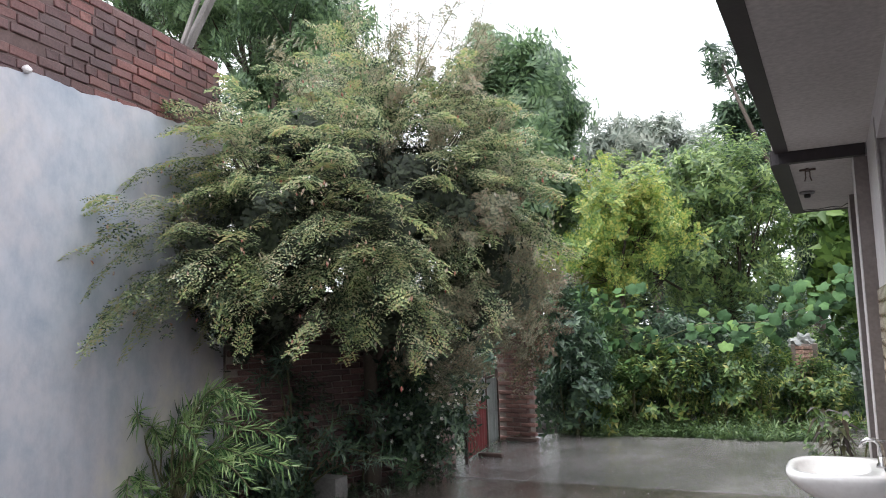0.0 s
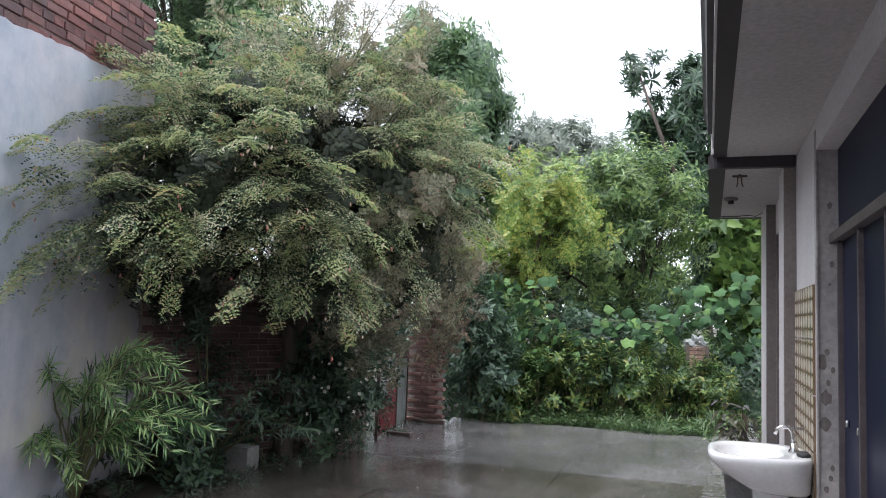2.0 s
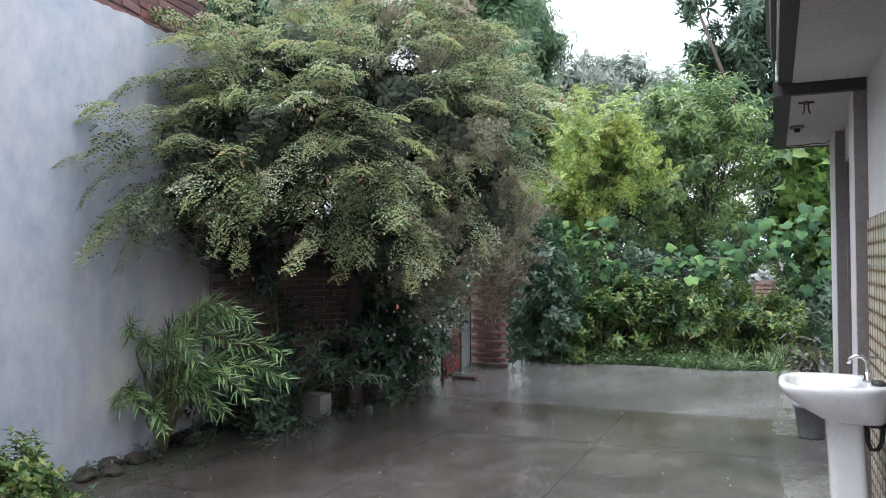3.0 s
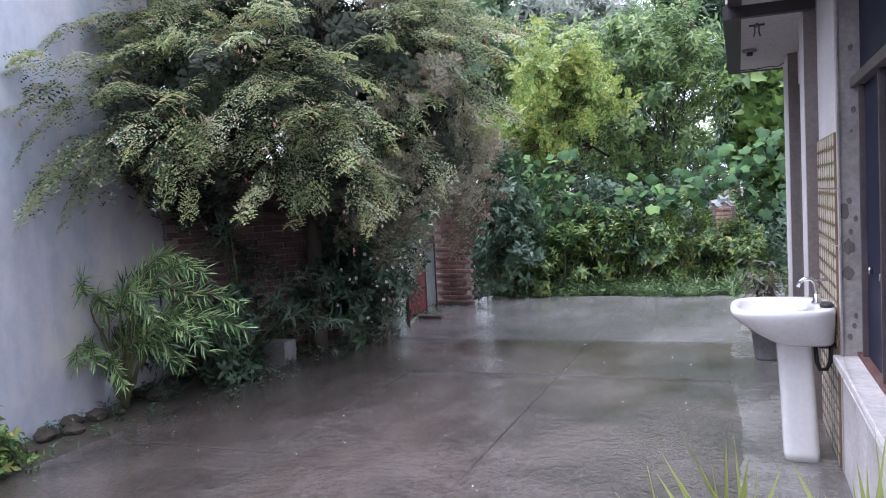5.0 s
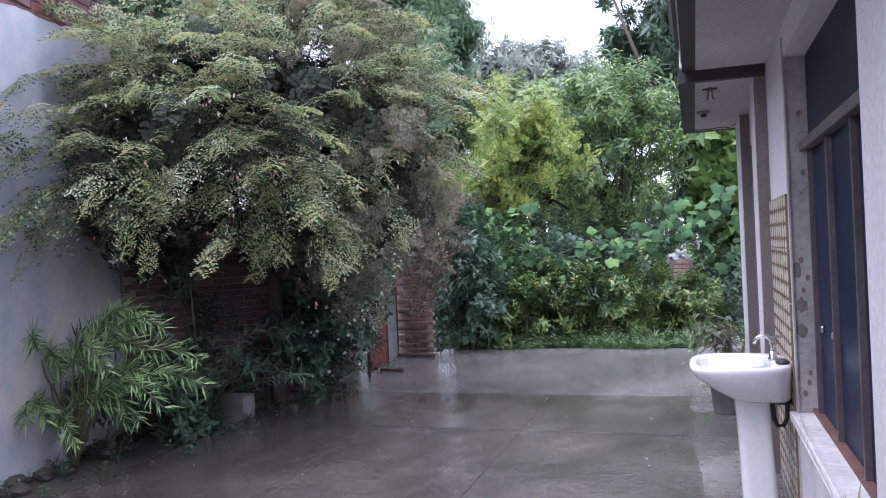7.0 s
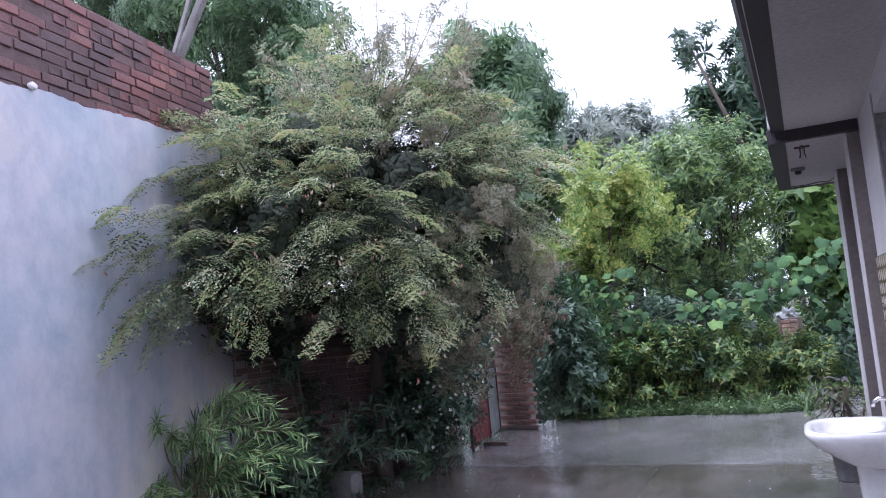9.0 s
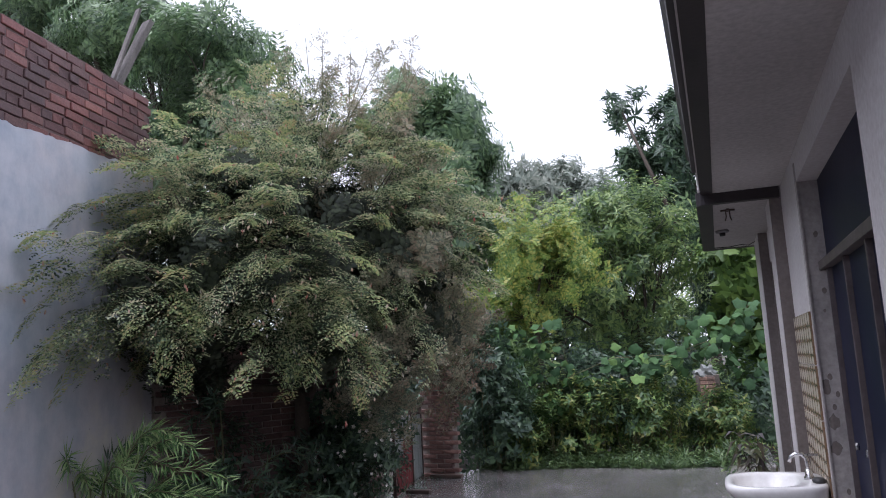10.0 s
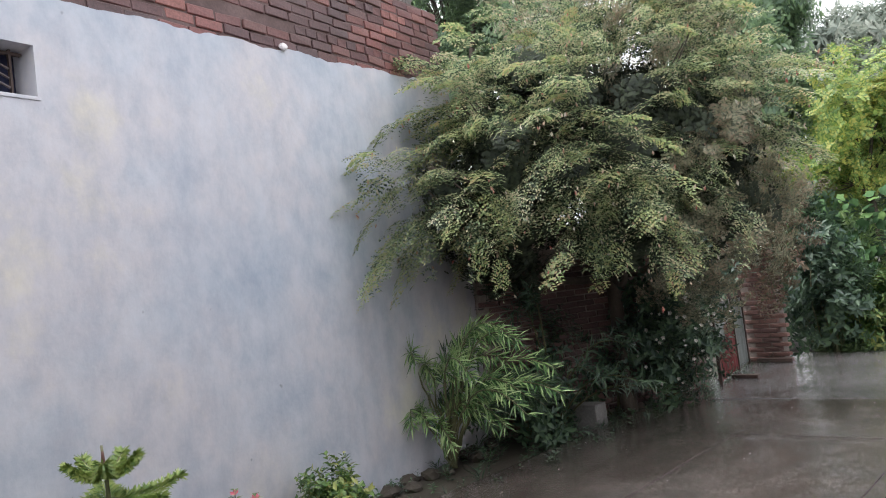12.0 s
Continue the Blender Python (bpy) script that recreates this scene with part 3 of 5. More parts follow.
def scattered(name, templates, points, dirs, scales, material, parent=None, label=""):
    """One mesh of many sprays, each a turned and scaled copy of one of the templates."""
    V, F, base_i = [], [], 0
    n = len(points)
    which = rng.integers(0, len(templates), n)
    R = turned(dirs, rng.uniform(0, 6.28, n))
    for t, (tv, tf) in enumerate(templates):
        idx = np.nonzero(which == t)[0]
        if not len(idx):
            continue
        v = np.einsum("nij,kj->nki", R[idx], tv) * scales[idx][:, None, None] + points[idx][:, None, :]
        k = len(tv)
        f = tf[None] + (np.arange(len(idx)) * k)[:, None, None] + base_i
        V.append(v.reshape(-1, 3))
        F.append(f.reshape(-1, 4))
        base_i += k * len(idx)
    V, F = np.concatenate(V), np.concatenate(F)
    me = bpy.data.meshes.new(name)
    me.vertices.add(len(V))
    me.vertices.foreach_set("co", V.astype(np.float32).ravel())
    me.loops.add(F.size)
    me.loops.foreach_set("vertex_index", F.astype(np.int32).ravel())
    me.polygons.add(len(F))
    me.polygons.foreach_set("loop_start", np.arange(0, F.size, 4, dtype=np.int32))
    me.update(calc_edges=True)
    me.materials.append(material)
    ob = new(name, me)
    if parent is not None:
        ob.parent = parent
    if label:
        ob["label"] = label
    return ob


def clumps(lobes, per_area, sigma, up=0.3, shell=0.55):
    """Spray places: each lobe (centre, radii, clumps, sprays) holds uneven clumps near its skin."""
    P, D, C = [], [], []
    for centre, radii, count, sprays in lobes:
        centre, radii = np.array(centre, float), np.array(radii, float)
        for _ in range(count):
            u = rng.normal(0, 1, 3)
            u /= np.linalg.norm(u)
            c = centre + u * radii * rng.uniform(shell, 1.0)
            C.append((tuple(centre), tuple(c)))
            k = max(3, int(sprays * rng.uniform(0.5, 1.5)))
            # a branchlet that runs outward and droops, sprays along it
            run = u + rng.normal(0, 0.35, 3) + np.array((0, 0, up * 0.6))
            run /= np.linalg.norm(run)
            reach = sigma * rng.uniform(1.6, 3.8)
            t = rng.uniform(-0.5, 1.0, (k, 1))
            p = c + run * reach * t + rng.normal(0, 1, (k, 3)) * sigma * (0.75 - 0.35 * t) - np.array((0, 0, 0.35 * reach)) * np.clip(t, 0, 1) ** 2
            d = run + rng.normal(0, 0.45, (k, 3)) + np.array((0, 0, up * 0.5))
            P.append(p)
            D.append(d)
    return np.concatenate(P), np.concatenate(D), C


def limb_path(a, b, bend=0.12, steps=6, sag=0.0):
    a, b = Vector(a), Vector(b)
    off = Vector(rng.normal(0, 1, 3)) * (b - a).length * bend
    return [a.lerp(b, s) + off * math.sin(math.pi * s) + Vector((0, 0, -sag * s * s)) for s in [i / steps for i in range(steps + 1)]]


def tree(name, at, label, category, lobes, templates, material, fork, trunk_r, sigma, scale, up=0.3, shell=0.55, limbs=40, lean=(0, 0), bark=None, stuff=False, zmin=None):
    """Trunk with forks and limbs to its clumps, and a crown of many small leaves. Places are relative to its foot."""
    top = thing(name, at, label, category)
    P, D, C = clumps(lobes, 1, sigma, up, shell)
    if zmin is not None:
        keep = P[:, 2] > zmin
        P, D = P[keep], D[keep]
    S = scale * rng.uniform(0.7, 1.25, len(P))
    bm = bmesh.new()
    knee = Vector((lean[0], lean[1], fork))
    tube(bm, limb_path((0, 0, -0.05), knee, 0.04), trunk_r, trunk_r * 0.75, 9)
    for centre, radii, count, sprays in lobes:
        tube(bm, limb_path(knee, centre, 0.10), trunk_r * 0.5, trunk_r * 0.18, 7)
    step = max(1, len(C) // limbs)
    for centre, c in C[::step]:
        tube(bm, limb_path(Vector(centre).lerp(knee, 0.3), c, 0.10, 5), trunk_r * 0.16, 0.005, 5)
    part("trunk", bm, bark or M_BARK, top, "wet brown branching trunk", True)
    scattered("crown", templates, P, D, S, material, top)
    return top, P, D


# big feathery tree by the wall
T_ACACIA = [spray_feather(8, 0.15, 0.115, 8, 0.030, 0.0135, 0.55) for _ in range(3)]


def fern_branch(length, nodes, side_len, pairs, leaf, width, sag):
    """A flat branchlet along +z, +y upwards: feathered leaves on both sides, its end hanging."""
    out = []
    for i in range(nodes):
        s = (i + 0.6) / nodes
        at = np.array((0.02 * math.sin(i * 1.7), -sag * length * s * s, length * s))
        reach = side_len * (0.45 + 0.75 * math.sin(math.pi * min(0.96, 0.22 + 0.72 * s))) * rng.uniform(0.8, 1.15)
        for sg in (1, -1):
            d = np.array((sg * 0.95, rng.normal(-0.12, 0.12), 0.75 + rng.normal(0, 0.1)))
            d /= np.linalg.norm(d)
            for k in range(pairs):
                q = (k + 0.7) / pairs
                p = at + d * reach * q + np.array((0, -0.45 * reach * q * q, 0))
                for sh in (1, -1):
                    e = d * 0.6 + np.cross(d, (0, 1, 0)) * sh + np.array((0, rng.normal(-0.25, 0.15), 0))
                    out.append(flat_leaf(p, e, (0, 1, 0), leaf * (1.1 - 0.4 * q), width))
    out.append(flat_leaf((0, 0, 0), (0, -0.25 * sag, 1), (0, 1, 0), length * 0.9, 0.007))
    return join(out)


T_FERN = [fern_branch(ln, 8, 0.095, 4, 0.034, 0.0155, sg) for ln, sg in ((0.32, 0.30), (0.38, 0.45), (0.27, 0.2), (0.42, 0.6))]
T_TIP = [fern_branch(ln, 7, 0.085, 4, 0.036, 0.017, 0.4) for ln in (0.22, 0.28)]
A0 = Vector((-3.95, 6.95, 0))


def rel(lobes, o):
    return [((c[0] - o[0], c[1] - o[1], c[2]), r, k, s) for c, r, k, s in lobes]


def boughs(lobes, heart, drop):
    """Places of flat branchlets: on each lobe's skin, boughs that run outward and bend down, branchlets on both their sides."""
    P, D, TP, TD, C = [], [], [], [], []
    heart = np.array(heart, float)
    for centre, radii, count, twigs in lobes:
        centre, radii = np.array(centre, float), np.array(radii, float)
        for _ in range(count):
            u = rng.normal(0, 1, 3)
            u /= np.linalg.norm(u)
            c = centre + u * radii * rng.uniform(0.45, 0.85)
            out = 0.6 * u + 0.9 * (c - heart) / np.linalg.norm(c - heart) + rng.normal(0, 0.2, 3)
            out[2] = out[2] * 0.55 - drop
            out /= np.linalg.norm(out)
            side = np.cross(out, (0, 0, 1.0))
            side /= np.linalg.norm(side)
            ln = rng.uniform(0.35, 0.75)
            for k in range(twigs):
                s = k / (twigs - 1)
                p = c + out * ln * s - np.array((0, 0, 0.30 * ln * s * s))
                d = out * (0.75 + 0.6 * s) + side * (1 if k % 2 else -1) * (0.85 - 0.6 * s) + np.array((0, 0, -0.25 * s)) + rng.normal(0, 0.10, 3)
                if k == twigs - 1:
                    TP.append(p)
                    TD.append(d)
                else:
                    P.append(p)
                    D.append(d)
            C.append((tuple(centre), tuple(c)))
    return np.array(P), np.array(D), np.array(TP), np.array(TD), C


CROWN = rel([
    ((-3.6, 6.65, 2.9), (1.05, 1.05, 0.90), 50, 7),
    ((-3.75, 5.65, 2.50), (0.85, 0.75, 0.50), 34, 7),
    ((-4.07, 4.87, 2.20), (0.22, 0.50, 0.28), 16, 6),
    ((-4.14, 4.62, 2.42), (0.14, 0.25, 0.14), 3, 5),
    ((-3.8, 6.9, 3.65), (0.85, 0.8, 0.45), 26, 6),
    ((-2.95, 7.0, 2.65), (0.50, 0.65, 0.90), 22, 7),
    ((-3.22, 5.9, 2.0), (0.40, 0.40, 0.42), 16, 6),
    ((-3.05, 7.3, 3.3), (0.7, 0.7, 0.55), 20, 6),
    ((-4.3, 6.4, 3.1), (0.40, 0.7, 0.5), 20, 6),
    ((-4.38, 5.45, 3.10), (0.25, 0.45, 0.40), 16, 6),
    ((-4.15, 5.9, 2.95), (0.40, 0.6, 0.5), 18, 6),
], A0)
acacia = thing("feathery_tree", A0, "large grey-green feathery tree leaning out over the courtyard", "tree")
AP, AD, TP, TD, AC = boughs(CROWN, (0.0, 0.1, 2.3), 0.10)
knee = Vector((0, 0, 1.35))
tb = bmesh.new()
tube(tb, limb_path((0, 0, -0.05), knee, 0.04), 0.09, 0.068, 9)
for centre, radii, count, twigs in CROWN:
    tube(tb, limb_path(knee, centre, 0.10), 0.045, 0.016, 7)
for centre, c in AC[::2]:
    tube(tb, limb_path(Vector(centre).lerp(knee, 0.3), c, 0.10, 5), 0.014, 0.005, 5)
part("trunk", tb, M_BARK, acacia, "wet brown branching trunk", True)


def flat_scattered(name, templates, points, dirs, scales, material, parent, label=""):
    """Branchlets that keep their upper side up, with a little roll."""
    groups = rng.integers(0, len(templates), len(points))
    V, F, base_i = [], [], 0
    R = turned(dirs, rng.normal(0, 0.35, len(points)))
    for t, (tv, tf) in enumerate(templates):
        idx = np.nonzero(groups == t)[0]
        v = np.einsum("nij,kj->nki", R[idx], tv) * scales[idx][:, None, None] + points[idx][:, None, :]
        V.append(v.reshape(-1, 3))
        F.append((tf[None] + (np.arange(len(idx)) * len(tv))[:, None, None] + base_i).reshape(-1, 4))
        base_i += len(tv) * len(idx)
    me = bpy.data.meshes.new(name)
    me.from_pydata(np.concatenate(V), [], np.concatenate(F))
    me.materials.append(material)
    ob = new(name, me)
    ob.parent = parent
    if label:
        ob["label"] = label
    return ob


flat_scattered("crown", T_FERN, AP, AD, rng.uniform(0.75, 1.15, len(AP)), F_ACACIA, acacia)
F_YOUNG = leaf_mat("young_yellow_green_leaf", leaf_tones((0.13, 0.185, 0.085), (0.25, 0.325, 0.14), (0.38, 0.44, 0.19), (0.45, 0.36, 0.19)), 0.32, 0.42, 3.0)
flat_scattered("young_growth", T_TIP, TP, TD, rng.uniform(0.8, 1.25, len(TP)), F_YOUNG, acacia, "brighter yellow-green young leaf tips")
# half-dry sprays towards the gate and on top, haze put into their paler colour
DP, DD, DC = clumps(rel([
    ((-2.80, 7.1, 2.3), (0.50, 0.7, 0.95), 34, 9),
    ((-3.05, 8.3, 2.0), (0.45, 0.6, 0.55), 28, 9),
    ((-3.3, 7.2, 3.6), (0.9, 0.7, 0.6), 30, 7),
    ((-3.05, 6.9, 1.45), (0.35, 0.4, 0.40), 14, 8),
], A0), 1, 0.085, -0.1, 0.55)
F_PALE = leaf_mat("hazed_half_dry_leaf", leaf_tones((0.13, 0.145, 0.10), (0.24, 0.25, 0.165), (0.37, 0.365, 0.24), (0.38, 0.29, 0.21)), 0.5, 0.4, 1.6)
scattered("pale_sprays", T_ACACIA, DP, DD, rng.uniform(0.65, 1.15, len(DP)), F_PALE, acacia, "half-dry leaf sprays, coloured paler for the haze")
# leaves deep inside the crown, the shade of its gaps put into their colour
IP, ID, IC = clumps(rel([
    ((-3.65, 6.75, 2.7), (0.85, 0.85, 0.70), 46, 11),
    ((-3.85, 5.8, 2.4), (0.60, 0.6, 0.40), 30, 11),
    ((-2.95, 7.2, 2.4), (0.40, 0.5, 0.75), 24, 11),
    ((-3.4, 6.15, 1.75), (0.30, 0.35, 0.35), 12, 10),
    # lobe added in place of the shadow in the wall corner
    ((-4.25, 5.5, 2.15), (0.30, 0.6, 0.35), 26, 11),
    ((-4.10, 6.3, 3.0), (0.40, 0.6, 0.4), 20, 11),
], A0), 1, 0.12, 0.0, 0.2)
F_SHADE = leaf_mat("shade_toned_leaf", leaf_tones((0.020, 0.028, 0.019), (0.034, 0.045, 0.027), (0.052, 0.068, 0.037)), 0.8, 0.08, 1.5)
scattered("inner_leaves", [spray_feather(6, 0.18, 0.14, 5, 0.05, 0.028, 0.6) for _ in range(3)], IP, ID, rng.uniform(0.8, 1.2, len(IP)), F_SHADE, acacia, "inner crown leaves coloured dark to stand in for shade")
# thin upright shoots over its top
sb = bmesh.new()
SP, SD = [], []
for k in range(30):
    a = Vector((rng.uniform(-0.7, 1.1), rng.uniform(-0.4, 0.5), rng.uniform(3.75, 4.15)))
    d = Vector((a.x * 0.55 + rng.normal(0.0, 0.30), rng.normal(0, 0.3), 1)).normalized() * rng.uniform(0.4, 1.0)
    tube(sb, [a - d * 0.6, a, a + d * 0.5, a + d], 0.008, 0.003, 4)
    for s in np.linspace(-0.4, 1, 12):
        SP.append(a + d * float(s))
        SD.append(d.normalized() + Vector(rng.normal(0, 0.5, 3)))
part("shoot", sb, M_TWIG, acacia)["kind"] = "stuff"
T_SHOOT = [spray_feather(5, 0.12, 0.11, 6, 0.030, 0.011, 0.3) for _ in range(3)]
scattered("shoot_leaves", T_SHOOT, np.array(SP), np.array(SD), rng.uniform(0.7, 1.2, len(SP)), F_PALE, acacia)
T_POD = [join([flat_leaf((0, 0, 0), (0.2, 0.1, -1), (0, 1, 0), 0.05, 0.022), flat_leaf((0.01, 0, 0), (-0.4, 0.3, -1), (1, 0, 0), 0.04, 0.02)])]
sel = rng.integers(0, len(TP), 560)
hang = TP[sel] + TD[sel] * rng.uniform(-0.1, 0.22, (560, 1)) + rng.normal(0, 0.07, (560, 3)) - np.array((0, 0, 0.04))
scattered("pod", T_POD, hang, np.tile((0.0, 0.0, 1.0), (560, 1)) + rng.normal(0, 0.2, (560, 3)), rng.uniform(0.6, 1.1, 560), F_POD, acacia, "small pale and reddish pods")["kind"] = "stuff"

# neem trees behind the walls
T_NEEM = [spray_feather(6, 0.32, 0.34, 5, 0.14, 0.045, 0.9) for _ in range(4)]
N0 = Vector((-5.1, 13.6, 0))
tree("neem_tree", N0, "tall deep-green neem tree with drooping feathered leaves", "tree", rel([
    ((-4.95, 13.2, 6.1), (0.55, 0.7, 0.5), 16, 11),
    ((-4.35, 13.0, 5.5), (0.42, 0.6, 0.55), 16, 11),
    ((-4.05, 13.0, 4.9), (0.35, 0.6, 0.4), 10, 11),
    ((-4.35, 13.2, 4.2), (0.50, 0.8, 0.7), 18, 11),
    ((-5.0, 13.5, 5.0), (0.6, 0.8, 0.8), 18, 11),
    ((-4.9, 13.4, 3.4), (1.0, 1.0, 0.9), 22, 11),
], N0), T_NEEM, F_NEEM, 2.4, 0.13, 0.18, 1.0, 0.0, 0.45, 50)
N1 = Vector((-10.0, 13.4, 0))
tree("neem_tree", N1, "broad neem tree rising behind the brick-topped wall", "tree", rel([
    ((-9.2, 13.0, 7.9), (0.9, 1.0, 0.7), 22, 12),
    ((-8.6, 13.0, 6.5), (0.9, 1.0, 0.8), 22, 12),
    ((-11.2, 13.2, 8.9), (1.3, 1.2, 0.9), 34, 12),
    ((-13.4, 13.4, 10.3), (1.5, 1.2, 1.2), 36, 12),
    ((-10.2, 13.6, 6.2), (1.8, 1.2, 1.2), 40, 12),
    ((-16.0, 13.6, 11.0), (1.7, 1.2, 1.8), 36, 12),
], N1), T_NEEM, F_NEEM, 3.2, 0.20, 0.22, 1.0, 0.1, 0.45, 60)

# yellow-green tree and its darker neighbour at the far edge of the court
T_BROAD = [spray_blades(13, 0.24, 0.115, 0.040, 0.35, 0.4) for _ in range(4)]


Y0 = Vector((-2.75, 12.6, 0))
tree("moringa_tree", Y0, "slender tree with fresh yellow-green leaves", "tree", rel([
    ((-2.85, 12.5, 3.15), (0.60, 0.6, 0.35), 18, 9),
    ((-3.35, 12.5, 2.75), (0.50, 0.5, 0.30), 13, 9),
    ((-2.3, 12.4, 2.95), (0.50, 0.5, 0.32), 13, 9),
    ((-2.9, 12.5, 3.7), (0.25, 0.25, 0.22), 6, 7),
    ((-2.2, 12.4, 3.4), (0.25, 0.25, 0.2), 5, 7),
    ((-3.0, 12.4, 2.3), (0.55, 0.5, 0.35), 12, 9),
], Y0), [spray_feather(6, 0.22, 0.19, 6, 0.050, 0.026, 0.4) for _ in range(4)], F_YELLOW, 1.9, 0.06, 0.15, 1.0, 0.3, 0.4, 40)
G0 = Vector((-1.2, 14.2, 0))
tree("leafy_tree", G0, "bushy mid-green tree with long leaves", "tree", rel([
    ((-1.2, 14.0, 3.7), (0.75, 0.7, 0.55), 26, 12),
    ((-2.0, 14.2, 3.6), (0.65, 0.7, 0.6), 22, 12),
    ((-0.8, 13.9, 2.9), (0.6, 0.7, 0.7), 24, 12),
    ((-1.6, 14.0, 2.5), (0.9, 0.8, 0.8), 32, 12),
    ((-2.9, 14.3, 2.6), (0.9, 0.8, 0.9), 30, 12),
], G0), T_BROAD, F_GREEN, 1.4, 0.08, 0.18, 1.15, 0.2, 0.4, 50)
# tall tree close behind the house end
H0 = Vector((-0.1, 18.2, 0))
tree("mango_tree", H0, "tall dark tree with clustered leaf rosettes on bare limbs", "tree", rel([
    ((-1.55, 18.0, 7.15), (0.30, 0.3, 0.25), 3, 12),
    ((-1.5, 18.0, 6.1), (0.35, 0.3, 0.3), 4, 12),
    ((-0.7, 18.0, 6.6), (0.55, 0.5, 0.7), 12, 12),
    ((-1.0, 18.0, 5.4), (0.7, 0.6, 0.7), 18, 13),
    ((0.1, 18.0, 5.8), (0.8, 0.8, 1.1), 26, 13),
    ((0.7, 18.0, 7.0), (0.7, 0.8, 0.8), 18, 13),
    ((0.0, 18.0, 4.2), (0.8, 0.8, 0.9), 26, 13),
    ((0.5, 18.0, 2.9), (0.9, 0.8, 1.1), 26, 13),
    ((1.2, 18.2, 4.8), (0.9, 0.8, 1.6), 26, 13),
], H0), [spray_blades(14, 0.16, 0.19, 0.05, 0.3, 0.5) for _ in range(4)], F_DARK, 3.0, 0.14, 0.15, 1.15, 0.2, 0.35, 40)
# light green creeper-hung tree beside the house corner
K0 = Vector((0.75, 14.0, 0))
tree("broadleaf_tree", K0, "bright broad-leaved tree beside the house end", "tree", rel([
    ((0.55, 13.6, 2.9), (0.5, 0.6, 0.6), 14, 12),
    ((0.75, 13.8, 2.1), (0.6, 0.6, 0.7), 16, 12),
    ((0.95, 13.8, 1.3), (0.7, 0.6, 0.7), 16, 12),
], K0), [spray_blades(9, 0.22, 0.20, 0.13, 0.4, 0.5) for _ in range(4)], F_GOURD, 1.2, 0.06, 0.14, 1.0, 0.2, 0.35, 25)
# far grey trees
T_FAR = [spray_blades(16, 0.5, 0.32, 0.10, 0.3, 0.6) for _ in range(4)]
E0 = Vector((-5.6, 30, 0))
tree("eucalyptus_tree", E0, "distant pale grey-green tree against the sky", "tree", rel([
    ((-7.0, 30, 8.2), (0.9, 0.9, 0.9), 18, 12),
    ((-5.7, 30, 8.3), (1.0, 0.9, 0.8), 20, 12),
    ((-4.2, 30, 7.4), (1.1, 0.9, 0.7), 20, 12),
    ((-5.6, 30, 6.2), (2.4, 1.2, 1.2), 44, 12),
    ((-8.2, 30, 6.6), (1.2, 1.2, 1.2), 20, 12),
    ((-3.0, 30, 6.0), (1.4, 1.2, 1.2), 22, 12),
], E0), T_FAR, F_GREY, 3.5, 0.25, 0.30, 1.0, 0.1, 0.4, 40)
# woods that close the view
P, D, C = clumps([((-14 + 3.4 * k, 34 + 2 * math.sin(k * 2.1), 2.6 + 0.7 * math.sin(k * 1.3)), (2.4, 1.6, 2.6), 26, 12) for k in range(10)], 1, 0.5, 0.2, 0.35)
tagged(scattered("far_woods", T_FAR, P, D, rng.uniform(0.9, 1.5, len(P)), F_GREEN), "distant belt of green trees", "trees", kind="stuff")

# thicket at the far edge of the court: shrubs under the trees
T_SHRUB = [spray_blades(10, 0.22, 0.10, 0.045, 0.5, 0.35) for _ in range(4)]


def shrub(name, at, label, lobes, templates, material, scale=1.0, sigma=0.11, stems=8, category="shrub", up=0.4, group="", root=None):
    top = thing(name, at, label, category, group)
    P, D, C = clumps(lobes, 1, sigma, up, 0.3)
    keep = P[:, 2] > 0.02
    P, D = P[keep], D[keep]
    bm = bmesh.new()
    for centre, c in C[::max(1, len(C) // stems)]:
        foot = Vector((centre[0] * 0.3 + rng.normal(0, 0.04), centre[1] * 0.3 + rng.normal(0, 0.04), -0.06))
        if root is not None:
            foot = Vector(root) + Vector((rng.normal(0, 0.2), 0, 0))
        tube(bm, limb_path(foot, c, 0.06, 5), 0.012, 0.004, 5)
    part("branching_stem", bm, M_TWIG, top)["kind"] = "stuff"
    scattered("foliage", templates, P, D, scale * rng.uniform(0.7, 1.25, len(P)), material, top)
    return top


for k, (x, y, z, r, m) in enumerate([(-3.35, 11.3, 1.0, 0.45, F_DARK), (-2.7, 11.7, 1.3, 0.55, F_GREEN), (-2.0, 12.0, 1.2, 0.6, F_DARK), (-1.2, 12.6, 1.1, 0.7, F_DARK),
                                     (-0.4, 13.2, 1.0, 0.7, F_GREEN), (0.3, 13.0, 0.9, 0.6, F_DARK), (-2.6, 13.2, 1.7, 0.8, F_DARK), (-1.4, 15.2, 1.6, 1.1, F_DARK), (0.2, 15.6, 1.3, 0.9, F_DARK),
                                     (-4.3, 12.0, 1.5, 0.9, F_DARK), (-5.4, 12.2, 1.7, 1.0, F_DARK), (-3.6, 13.4, 2.0, 0.9, F_GREEN)]):
    shrub("thicket_shrub", (x, y, 0), "dense wet shrub in the overgrown plot", [((0, 0, z * 0.6), (r, r, z * 0.55), 30, 12)], T_SHRUB, m, 1.15, 0.14, 10, group="overgrown plot shrubs")
